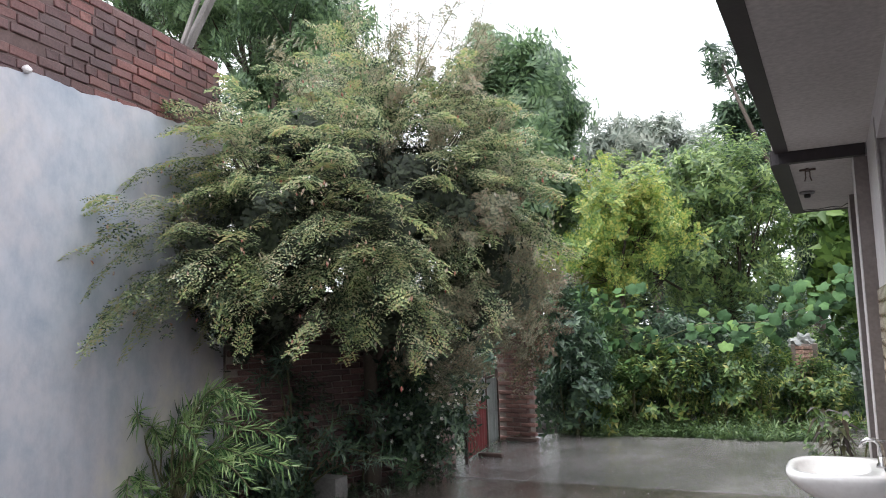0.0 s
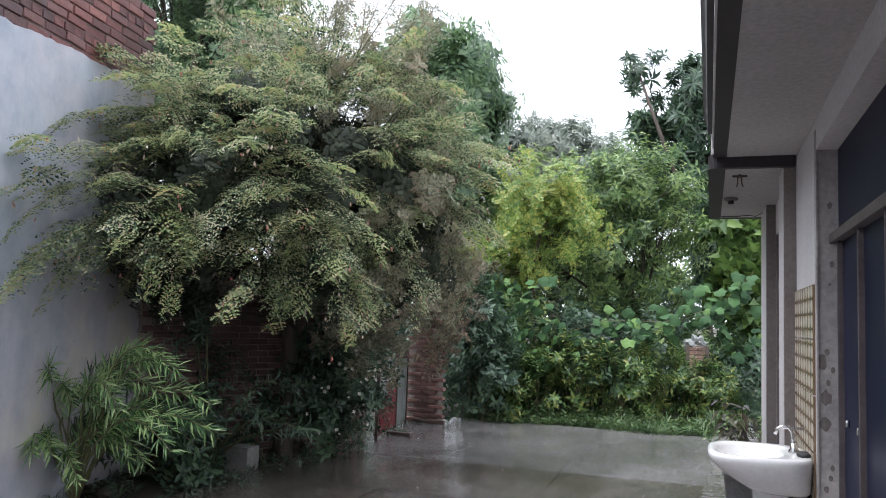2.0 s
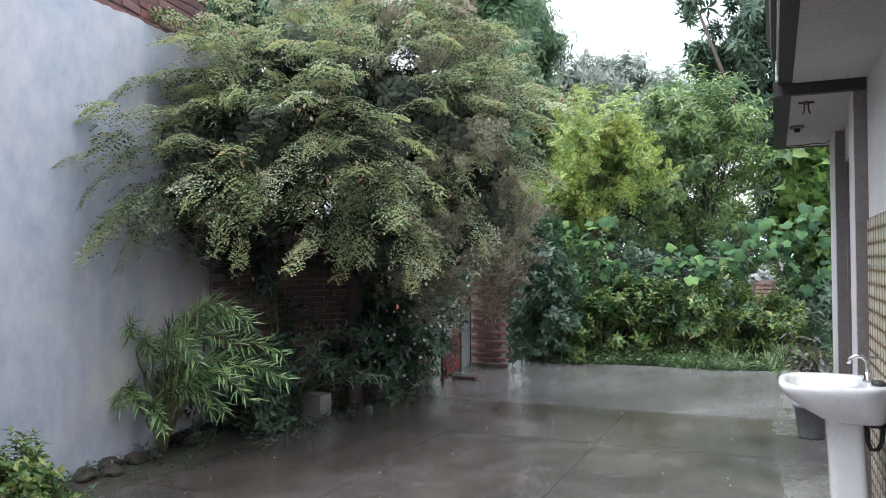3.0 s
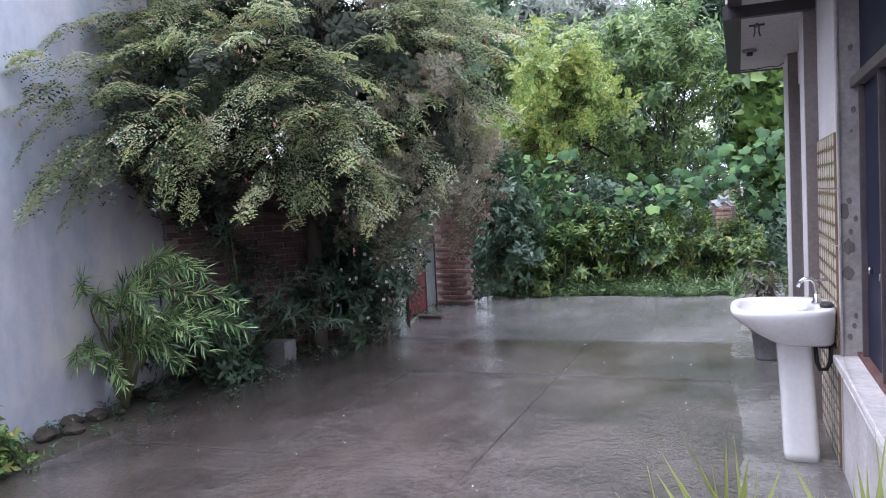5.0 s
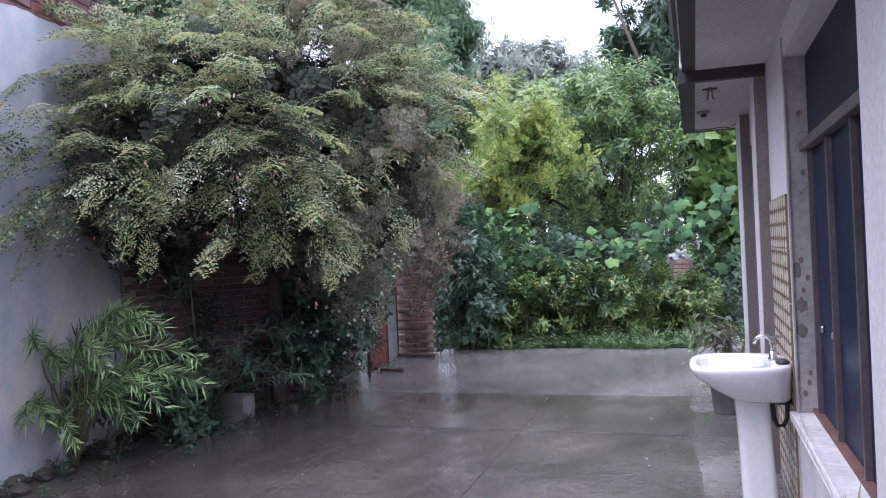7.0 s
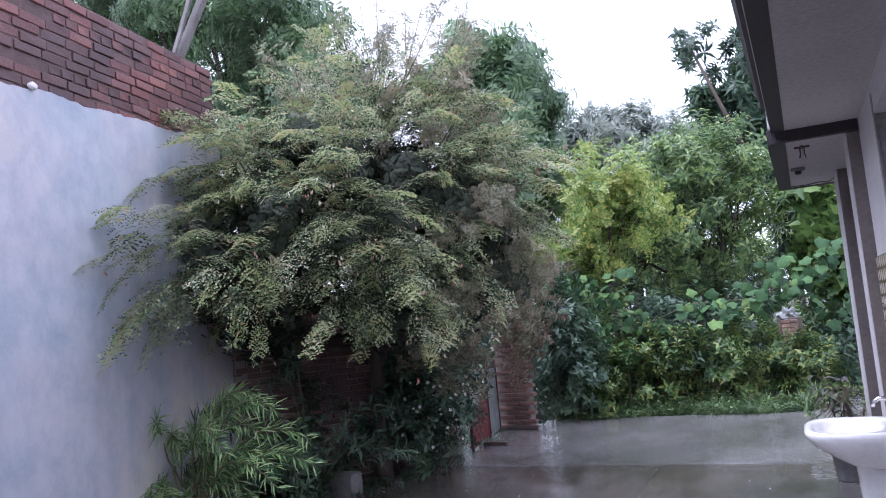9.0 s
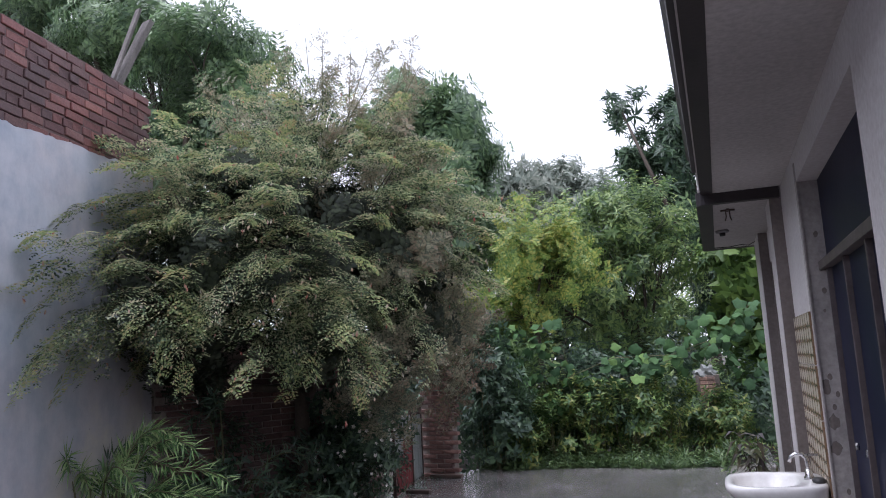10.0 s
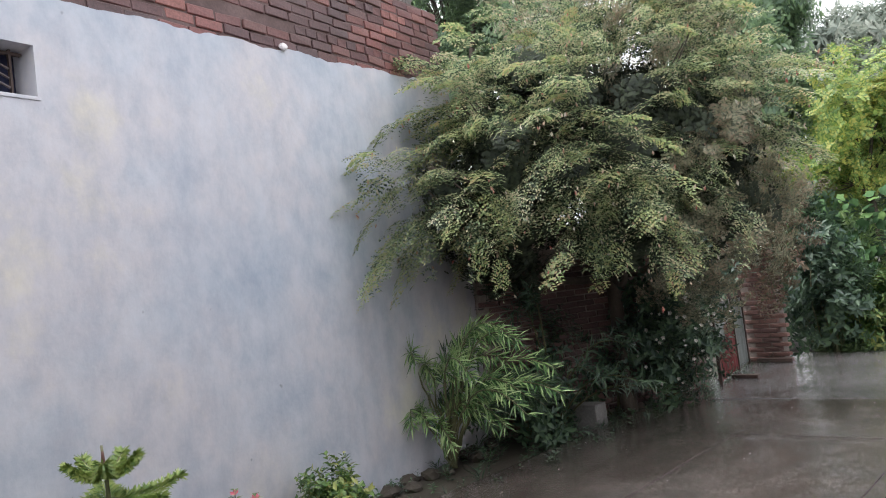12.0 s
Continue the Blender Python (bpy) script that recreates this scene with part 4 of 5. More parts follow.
for k, (x, y, h, r) in enumerate([(-2.3, 11.25, 0.85, 0.30), (-1.75, 11.35, 0.95, 0.34), (-1.2, 11.4, 0.9, 0.32), (-0.75, 11.6, 1.0, 0.35), (-0.2, 12.05, 0.88, 0.28), (0.1, 11.7, 0.6, 0.25), (-2.75, 11.15, 0.6, 0.28)]):
    shrub("weed_clump", (x, y, 0), "tall fresh-green weeds at the court's edge", [((0, 0, h * 0.6), (r, r * 0.8, h * 0.45), 18, 10)], T_SHRUB, F_WEED, 0.85, 0.09, 10, "weeds", 0.8, "tall weeds")

# low grass and creeping weeds along the far edge
n = 1400
gy = rng.uniform(0, 1, n) ** 1.6
pts = np.stack([rng.uniform(-3.3, 0.1, n), 10.70 + 0.75 * gy + 0.06 * np.sin(rng.uniform(0, 6, n)), -0.05 + 0.24 * gy * rng.uniform(0.2, 1.0, n)], 1)
pts[:, 2] += 0.07 * np.sin(pts[:, 0] * 5.1) * gy
pts[:, 1] += 0.10 * np.sin(pts[:, 0] * 3.3 + 1)* (1 - gy) + 0.05
T_GRASS = [spray_blades(9, 0.05, 0.17, 0.011, 1.3, 0.5, 0.1) for _ in range(3)] 
T_LOW = [spray_blades(8, 0.12, 0.055, 0.030, 0.5, 0.3) for _ in range(3)]
up3 = np.tile((0.0, 0.0, 1.0), (n, 1)) + rng.normal(0, 0.25, (n, 3))
tagged(scattered("grass", T_GRASS[:1] + T_LOW, pts, up3, rng.uniform(0.45, 1.2, n), F_FRINGE), "wet grass and low weeds fringing the concrete", "grass", kind="stuff")
n = 1100
pts = np.stack([rng.uniform(-4.9, -3.55, n), rng.uniform(1.0, 10.4, n), np.full(n, -0.06)], 1)
pts = pts[pts[:, 0] > -4.38 - 0.158 * (pts[:, 1] - 3.5)]
pts = pts[rng.uniform(0, 1, len(pts)) < np.clip((pts[:, 1] - 1) / 8, 0.15, 0.8)]
tagged(scattered("bed_weeds", T_LOW + T_GRASS[:1], pts, np.tile((0.0, 0.0, 1.0), (len(pts), 1)) + rng.normal(0, 0.3, (len(pts), 3)), rng.uniform(0.5, 1.1, len(pts)), F_DARK), "sparse low weeds in the dark planting bed", "weeds", kind="stuff")

# oleander-like shrub by the wall: arching stems with long narrow leaves
O0 = Vector((-4.42, 4.78, 0))
oleander = thing("oleander_shrub", O0, "arching bright-green shrub with long narrow wet leaves beside the wall", "shrub")
T_LANCE = [spray_blades(12, 0.24, 0.18, 0.020, 0.95, 0.45, 0.2) for _ in range(4)]


def arching(plant, crest, tip, first, size, material):
    """One arching stem with its leaves."""
    path = [Vector((0, 0, -0.05)).lerp(crest, s).lerp(crest.lerp(tip, s), s) for s in [i / 8 for i in range(9)]]
    stem = part("stem", tube(bmesh.new(), path, 0.011, 0.004, 5), M_TWIG, plant, "", True)
    pts, dirs = [], []
    for i in range(first, 9):
        pts.append(path[i])
        dirs.append((path[min(i + 1, 8)] - path[i - 1]).normalized() + Vector(rng.normal(0, 0.15, 3)))
    scattered("leaf_spray", T_LANCE, np.array(pts), np.array(dirs), size * rng.uniform(0.8, 1.15, len(pts)), material, stem)


def drooping(plant, tip, material, sweep, size=1.0):
    """A stem that rises from the root, leans out and hangs; long leaves stand off both its sides like a comb, swept to the tip."""
    crest = Vector((tip.x - sweep - 0.15, tip.y * 0.4 + 0.08, tip.z + 0.36 + 0.22 * rng.uniform(-0.4, 1.0)))
    path = [Vector((rng.normal(0, 0.02), 0, -0.05)).lerp(crest, s).lerp(crest.lerp(tip, s), s) for s in [i / 20 for i in range(21)]]
    stem = part("stem", tube(bmesh.new(), path, 0.010, 0.003, 5), M_TWIG, plant, "", True)
    bits = []
    for i in range(8, 21):
        ahead = np.array((path[min(i + 1, 20)] - path[i - 1]).normalized())
        side = np.cross(ahead, (0.25, -0.85, 0.45))
        side /= np.linalg.norm(side)
        for w in range(6):
            sg = 1 if w % 2 else -1
            d = ahead * rng.uniform(0.6, 1.4) + side * sg * rng.uniform(0.25, 1.0) + np.array((0, -0.35, 0.2)) * rng.uniform(-1.0, 1.2) + rng.normal(0, 0.16, 3)
            base = np.array(path[i - 1].lerp(path[i], rng.uniform(0, 1)))
            bits.append(blade(base, d, (0.1, -0.6, 0.8), size * rng.uniform(0.11, 0.21) * (1.0 if i < 18 else 0.8), 0.0135, 0.3, rng.uniform(-0.05, 0.3)))
    vs, fs = join(bits)
    me = bpy.data.meshes.new("leaf_spray")
    me.from_pydata([tuple(v) for v in vs], [], fs)
    me.materials.append(material)
    ob = new("leaf_spray", me)
    ob.parent = stem
    ob["kind"] = "stuff"


# same leaf for the stems behind, shade put into a darker colour
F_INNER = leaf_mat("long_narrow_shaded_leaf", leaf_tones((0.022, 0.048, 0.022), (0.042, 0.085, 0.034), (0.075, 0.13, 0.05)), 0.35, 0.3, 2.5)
tiers = ((0.95, 0.98, 0.55), (1.10, 0.78, 0.6), (1.30, 0.56, 0.7), (0.92, 0.62, 0.55), (0.62, 0.98, 0.45), (0.75, 0.80, 0.5), (0.55, 0.30, 0.5), (0.70, 0.36, 0.5), (0.42, 0.52, 0.4),
         (0.30, 0.74, 0.4), (0.20, 0.42, 0.35), (0.05, 0.66, 0.25), (0.02, 0.34, 0.25), (0.35, 0.20, 0.4), (1.05, 0.46, 0.6), (0.85, 1.10, 0.5), (0.12, 0.86, 0.3), (0.58, 0.68, 0.45))
for x, z, sweep in tiers:
    drooping(oleander, Vector((x + rng.normal(0, 0.03), rng.uniform(-0.45, 0.0), z + rng.normal(0, 0.03))), F_OLEANDER, sweep)
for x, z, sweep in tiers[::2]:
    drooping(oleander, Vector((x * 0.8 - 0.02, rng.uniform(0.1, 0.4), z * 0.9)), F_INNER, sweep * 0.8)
# darker shoots further along the bed
shoot = thing("narrow_leaf_shoots", (-4.25, 6.1, 0), "darker narrow-leaved shoots reaching from the bed", "shrub")
for tip in ((0.75, 0.1, 0.75), (0.95, -0.1, 0.45), (0.55, -0.2, 0.55), (0.2, -0.4, 1.25), (-0.05, -0.3, 1.15), (0.9, 0.3, 0.3)):
    tip = Vector(tip)
    arching(shoot, Vector((tip.x * 0.4, tip.y * 0.4, tip.z + 0.2)), tip, 4, 0.75, F_DARK)

# dark shrubs added below the big tree in place of its deep shade
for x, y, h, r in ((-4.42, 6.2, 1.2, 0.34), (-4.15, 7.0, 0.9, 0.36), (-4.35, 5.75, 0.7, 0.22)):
    shrub("shade_fill_shrub", (x, y, -0.05), "added dark shrub standing in for the shade beneath the feathery tree", [((0, 0, h * 0.5), (r, r, h * 0.45), 18, 10)], T_SHRUB, F_DARK, 0.8, 0.10, 8, group="undergrowth")
F_DRY = leaf_mat("dry_brown_leaf", leaf_tones((0.09, 0.065, 0.05), (0.16, 0.12, 0.085), (0.14, 0.15, 0.085), (0.24, 0.15, 0.11)), 0.7, 0.2, 2.0)
bramble = shrub("dry_bramble", (-3.55, 9.75, -0.05), "tangle of half-dry brown branches hanging at the brick wall", [((0.05, 0.0, 1.60), (0.48, 0.20, 0.50), 26, 9), ((0.25, 0.0, 1.15), (0.28, 0.12, 0.3), 10, 7), ((0.45, 0.15, 1.75), (0.30, 0.22, 0.45), 14, 9)], T_SHRUB, F_DRY, 0.6, 0.10, 22, root=(0.1, 0.42, 2.16))

# leafy climber over the wall's outer end
shrub("climbing_vine", (-3.02, 10.78, -0.05), "dark leafy climber hanging over the wall end beside the gate", [((0, 0, 1.55), (0.30, 0.20, 0.55), 24, 11), ((0.04, 0, 0.70), (0.28, 0.20, 0.55), 24, 11)], T_SHRUB, F_DARK, 1.0, 0.11, 10, "vine")

# dark bush with white flowers before the gate
J0 = Vector((-3.72, 7.3, 0))
jas = shrub("white_flowering_bush", J0, "dark-leaved bush dotted with small white flowers", [((0.18, 0, 0.90), (0.34, 0.32, 0.34), 26, 11), ((0.12, -0.05, 0.45), (0.32, 0.32, 0.36), 24, 11)], T_SHRUB, F_DARK, 0.8, 0.10, 14)
T_STAR = [join([flat_leaf((0, 0, 0), (math.cos(a), math.sin(a), 0.5), (0, 0, 1), 0.022, 0.015) for a in np.arange(5) * 1.2566])]
u = rng.normal(0, 1, (95, 3))
u /= np.linalg.norm(u, axis=1, keepdims=True)
u[:, 1] = -np.abs(u[:, 1])
cs = np.array([(0.18, 0, 0.95), (0.30, 0.05, 0.95), (0.18, -0.05, 0.6)])[rng.integers(0, 3, 95)]
scattered("flowers", T_STAR, cs + u * np.array((0.48, 0.45, 0.46)), u + np.array((0, -0.2, 0.4)), rng.uniform(0.7, 1.3, 95), F_FLOWER, jas, "small white flowers")["kind"] = "stuff"

# ---- broad-leaved vine over the thicket ----
vine = thing("gourd_vine", (-1.6, 11.5, 0), "climbing vine with broad rounded leaves hung over the thicket", "vine")


def gourd_leaf(r, seed):
    bm = bmesh.new()
    c = bm.verts.new((0, 0, 0.0))
    ring = []
    for k in range(12):
        a = 2 * math.pi * (k + 0.5) / 12
        rr = r * (0.86 + 0.14 * math.cos(5 * a + seed)) * (0.62 if k in (0, 11) else 1.0)
        ring.append(bm.verts.new((rr * math.cos(a), rr * math.sin(a), -0.22 * r + 0.10 * r * math.sin(3 * a + seed))))
    for k in range(12):
        bm.faces.new((c, ring[k], ring[(k + 1) % 12]))
    me = bpy.data.meshes.new("vine_leaf")
    bm.to_mesh(me)
    bm.free()
    me.materials.append(M_GOURD_PIECE)
    for poly in me.polygons:
        poly.use_smooth = True
    return me


def gourd_piece_mat():
    m, n, l, p = shader("broad_vine_leaf_piece")
    info = n.new("ShaderNodeObjectInfo")
    c = ramp(n, l, info.outputs["Random"], [(0.0, (0.028, 0.062, 0.028)), (0.5, (0.048, 0.102, 0.040)), (0.85, (0.068, 0.136, 0.048)), (1.0, (0.12, 0.20, 0.06))])
    s = noise_tex(n, l, 30, 4)
    c = mix(n, l, 0.4, c, ramp(n, l, s, [(0.3, (0.3, 0.3, 0.3)), (0.7, (0.7, 0.7, 0.7))]), "OVERLAY")
    l.new(c, p.inputs["Base Color"])
    p.inputs["Roughness"].default_value = 0.6
    p.inputs["Specular IOR Level"].default_value = 0.12
    return m


M_GOURD_PIECE = gourd_piece_mat()
GL = [gourd_leaf(0.088, s) for s in (0.0, 1.3, 2.7)]
vb = bmesh.new()
runs = []
for k in range(9):
    x = -1.9 + 0.28 * k
    runs.append([Vector((x, 0.1 + rng.normal(0, 0.1), -0.05)), Vector((x + rng.normal(0, 0.15), -0.1, 0.9)), Vector((x + rng.normal(0, 0.2), -0.15, 1.7 + rng.normal(0, 0.2)))])
runs.append([Vector((-0.6, -0.1, 1.15)), Vector((0.2, -0.15, 1.45)), Vector((1.0, 0.0, 1.45)), Vector((1.75, 0.3, 1.7)), Vector((2.2, 0.5, 2.2))])
runs.append([Vector((-0.4, 0.1, 1.0)), Vector((0.5, 0.0, 1.2)), Vector((1.4, 0.2, 1.55))])
for r_ in runs:
    tube(vb, r_, 0.007, 0.004, 5)
part("vine_stem", vb, M_TWIG, vine)
for k in range(300):
    if k < 150:
        c = Vector((rng.uniform(-2.0, -0.55), rng.normal(-0.25, 0.10), rng.uniform(0.35, 2.0)))
    elif k < 260:
        s = rng.uniform(0, 1)
        c = Vector((-0.7 + 2.9 * s, -0.1 + rng.normal(0, 0.12) + 0.4 * s * s, 1.12 + 0.35 * s + 0.5 * s ** 4 + rng.normal(0, 0.14)))
    else:
        c = Vector((rng.uniform(1.3, 2.4), rng.uniform(0.2, 0.6), rng.uniform(0.9, 2.1)))
    if 1.15 < c.x < 1.75 and 0.85 < c.z < 1.45:
        c.z += 0.5
    leaf = new("vine_leaf", GL[k % 3])
    leaf.parent = vine
    tilt = Vector((rng.normal(0, 0.35), -0.9 + rng.normal(0, 0.45), 0.55 + rng.normal(0, 0.4)))
    leaf.matrix_local = Matrix.Translation(c) @ tilt.to_track_quat("Z", "Y").to_matrix().to_4x4() @ Matrix.Rotation(rng.uniform(0, 6.28), 4, "Z") @ Matrix.Scale(rng.uniform(0.7, 1.35), 4)

n = 160
pts = np.stack([rng.uniform(-3.8, 0.4, n), rng.uniform(2.6, 10.6, n), np.full(n, 0.009)], 1)
tagged(scattered("leaf_litter", T_POD, pts, np.tile((1.0, 0.0, 0.05), (n, 1)) + rng.normal(0, 0.05, (n, 3)) + np.stack([np.zeros(n), rng.normal(0, 1, n), np.zeros(n)], 1), rng.uniform(0.12, 0.32, n), F_FLOWER), "tiny fallen leaves and petals on the wet concrete", "leaf litter", kind="stuff")


# ---- things by the house ----
def superellipse(cx, cy, rx, ry, p, z, k=40):
    out = []
    for i in range(k):
        a = 2 * math.pi * i / k
        c, s = math.cos(a), math.sin(a)
        out.append((cx + rx * math.copysign(abs(c) ** (2 / p), c), cy + ry * math.copysign(abs(s) ** (2 / p), s), z))
    return out


def loft(rings, close_first=True, close_last=True):
    bm = bmesh.new()
    rs = [[bm.verts.new(c) for c in ring] for ring in rings]
    k = len(rs[0])
    for a, b in zip(rs, rs[1:]):
        for i in range(k):
            bm.faces.new((a[i], a[(i + 1) % k], b[(i + 1) % k], b[i]))
    if close_first:
        bm.faces.new(rs[0][::-1])
    if close_last:
        bm.faces.new(rs[-1])
    return bm


basin = thing("wash_basin", (0.25, 4.45, 0.012), "white glazed pedestal wash basin standing against the tiled wall", "wash basin")
bowl = loft([
    superellipse(0.115, 0, 0.115, 0.13, 3, 0.595), superellipse(0.09, 0, 0.148, 0.18, 3, 0.612), superellipse(0.055, 0, 0.186, 0.225, 3, 0.655), superellipse(0.018, 0, 0.224, 0.262, 3.2, 0.71), superellipse(0.002, 0, 0.241, 0.276, 3.3, 0.745),
    superellipse(-0.002, 0, 0.245, 0.28, 3.4, 0.765), superellipse(-0.002, 0, 0.243, 0.278, 3.4, 0.782), superellipse(0.0, 0, 0.232, 0.268, 3.4, 0.79), superellipse(-0.045, 0, 0.165, 0.235, 2.8, 0.788),
    superellipse(-0.045, 0, 0.155, 0.225, 2.8, 0.772), superellipse(-0.045, 0, 0.135, 0.20, 2.6, 0.72), superellipse(-0.04, 0, 0.09, 0.13, 2.4, 0.665), superellipse(-0.03, 0, 0.03, 0.03, 2, 0.65)])
part("bowl", bowl, M_CERAMIC, basin, "white glazed ceramic bowl", True)
part("drain", lathe([(0.026, 0.651), (0.026, 0.655), (0.012, 0.656)], 16, (-0.03, 0)), M_CHROME, basin, "chrome drain ring")
ped = loft([superellipse(0.078, 0.0, 0.086, 0.095, 5, 0.0), superellipse(0.076, 0, 0.085, 0.094, 5, 0.04), superellipse(0.064, 0, 0.083, 0.092, 5, 0.35),
            superellipse(0.052, 0, 0.084, 0.095, 4, 0.60), superellipse(0.052, 0, 0.086, 0.097, 4, 0.625)])
part("pedestal", ped, M_CERAMIC, basin, "white ceramic pedestal", True)
tap = part("tap", tube(bmesh.new(), [(0.165, 0, 0.785), (0.165, 0, 0.86), (0.16, 0, 0.895), (0.14, 0, 0.915), (0.11, 0, 0.915), (0.085, 0, 0.90), (0.078, 0, 0.875)], 0.013, 0.010, 10), M_CHROME, basin, "dull chrome tap", True)
part("tap_base", lathe([(0.026, 0.786), (0.026, 0.80), (0.018, 0.81), (0.018, 0.84)], 14, (0.165, 0)), M_CHROME, tap, "", True)
part("tap_lever", box((0.15, -0.008, 0.905), (0.22, 0.008, 0.917), 0.003), M_CHROME, tap)
part("soap_piece", loft([superellipse(0.20, -0.10, 0.03, 0.045, 2.4, 0.789), superellipse(0.20, -0.10, 0.034, 0.05, 2.4, 0.80), superellipse(0.20, -0.10, 0.02, 0.03, 2.4, 0.812)]), M_BLACK, basin, "dark soap dish on the rim", True)
part("waste_pipe", tube(bmesh.new(), [(0.15, -0.02, 0.63), (0.152, -0.03, 0.56), (0.155, -0.03, 0.50), (0.17, -0.03, 0.46), (0.20, -0.02, 0.46), (0.22, -0.01, 0.50), (0.225, 0, 0.57), (0.245, 0, 0.58)], 0.011, 0.011, 8), M_BLACK, basin, "black bent waste hose", True)
part("pipe_stub", tube(bmesh.new(), [(0.17, 0.02, 0.575), (0.21, 0.02, 0.575), (0.25, 0.02, 0.575)], 0.018, 0.018, 10), M_BLACK, basin, "", True)

# potted plants beyond the basin
def pot(parent, r, h, material):
    part("pot", lathe([(r * 0.72, 0), (r * 0.78, 0.01), (r * 0.98, h * 0.86), (r * 1.08, h * 0.86), (r * 1.08, h), (r * 0.95, h), (r * 0.93, h * 0.9)], 22), material, parent, "", True)
    part("soil", lathe([(r * 0.9, h * 0.80), (r * 0.9, h * 0.88), (0.02, h * 0.90)], 16), M_SOIL_POT, parent)


croton = thing("potted_croton", (0.24, 6.85, 0.012), "dark-leaved croton in a grey cement pot beside the house", "potted plant")
pot(croton, 0.12, 0.27, M_GREY_POT)
T_CROT = [spray_blades(9, 0.20, 0.14, 0.045, 0.25, 0.9) for _ in range(3)]
for k in range(3):
    tip = Vector((rng.normal(0, 0.06), rng.normal(0, 0.06), rng.uniform(0.45, 0.66)))
    stem = part("stem", tube(bmesh.new(), [(0, 0, 0.24), tip * 0.5 + Vector((0, 0, 0.12)), tip], 0.008, 0.004, 5), M_BARK, croton)
    scattered("leaf_spray", T_CROT, np.array([tip * 0.8, tip]), np.array([(tip.x * 3, tip.y * 3, 1.0)] * 2), rng.uniform(0.75, 1.0, 2), F_CROTON, stem)
rose = thing("potted_shrub", (0.36, 7.35, 0.012), "small green shrub in a terracotta pot by the house end", "potted plant")
pot(rose, 0.12, 0.26, M_TERRACOTTA)
for k in range(7):
    tip = Vector((rng.normal(0.02, 0.13), rng.normal(0, 0.1), rng.uniform(0.38, 0.68)))
    stem = part("stem", tube(bmesh.new(), [(0, 0, 0.2), tip * 0.5 + Vector((0, 0, 0.1)), tip], 0.006, 0.003, 5), M_TWIG, rose)
    scattered("leaf_spray", T_LOW, np.array([tip * 0.75, tip, tip * 0.9]), np.array([(tip.x * 3, tip.y * 3, 1.0)] * 3), rng.uniform(0.9, 1.4, 3), F_GREEN, stem)

# palm in the foreground
palm = thing("potted_palm", (0.17, 1.70, 0.012), "young palm with yellow-green pointed blades in a terracotta pot", "potted plant")
pot(palm, 0.15, 0.28, M_TERRACOTTA)
T_BLADE = join([blade((0, 0, 0), (0, 0, 1), (0, 1, 0), 1.0, 0.062, 0.3, 0.10)])


def palm_fan(root, rise, blades, spread, length, lean):
    """One frond: a short rib from the pot, then blades that fan out from its end."""
    root = Vector(root)
    end = root + Vector((lean * 0.1, 0.03, rise))
    path = [Vector((0, 0, 0.24)), Vector((root.x * 0.6, root.y * 0.6, 0.24 + (root.z - 0.24) * 0.7)), root, end]
    rib = part("frond", tube(bmesh.new(), path, 0.008, 0.003, 5), M_TWIG, palm, "", True)
    for k in range(blades):
        s = k / (blades - 1)
        a = (s - 0.5) * 2 * spread + lean + rng.normal(0, 0.05)
        way = Vector((math.sin(a), rng.normal(0.1, 0.22), math.cos(a)))
        at = root.lerp(end, 1 - abs(2 * s - 1))
        scattered("blade", [T_BLADE], np.array([at]), np.array([way]), np.array([length * rng.uniform(0.75, 1.1)]), F_PALM, rib)


palm_fan((-0.12, 0.22, 0.44), 0.16, 20, 0.75, 0.30, -0.15)
palm_fan((-0.20, 0.14, 0.42), 0.12, 16, 0.6, 0.27, -0.45)
palm_fan((0.13, 0.20, 0.46), 0.16, 22, 0.8, 0.32, 0.15)
palm_fan((0.20, 0.10, 0.46), 0.12, 16, 0.6, 0.28, 0.40)
palm_fan((0.04, 0.28, 0.42), 0.10, 14, 0.7, 0.26, 0.0)

# soffit fittings
fan_hook = thing("ceiling_hook", (0.19, 5.36, 2.392), "rusty iron hook bracket under the low eave", "hook")
part("plate", box((-0.045, -0.008, -0.012), (0.045, 0.008, -0.001), 0.002), M_IRON, fan_hook)
part("crossbar", box((-0.008, -0.045, -0.012), (0.008, 0.045, -0.0015), 0.002), M_IRON, fan_hook)
for x in (-0.012, 0.012):
    part("prong", tube(bmesh.new(), [(x, 0, -0.01), (x, 0, -0.05), (x * 1.6, 0, -0.075)], 0.004, 0.004, 6), M_IRON, fan_hook)
holder = thing("lamp_holder", (0.16, 6.3, 2.392), "small round lamp holder under the low eave", "lamp holder")
part("base", lathe([(0.045, -0.02), (0.05, -0.012), (0.05, -0.001)], 18), M_GREY_POT, holder, "", True)
part("socket", lathe([(0.018, -0.045), (0.022, -0.04), (0.022, -0.02)], 14), M_BLACK, holder, "", True)
wire = thing("cable", (0.10, 7.2, 2.385), "thin black cable sagging along the soffit", "cable")
part("strand", tube(bmesh.new(), [(0, 0.1, 0), (0.12, 0.02, -0.012), (0.22, 0.0, -0.004), (0.28, -0.05, -0.02), (0.34, -0.2, -0.005)], 0.004, 0.004, 5), M_BLACK, wire)

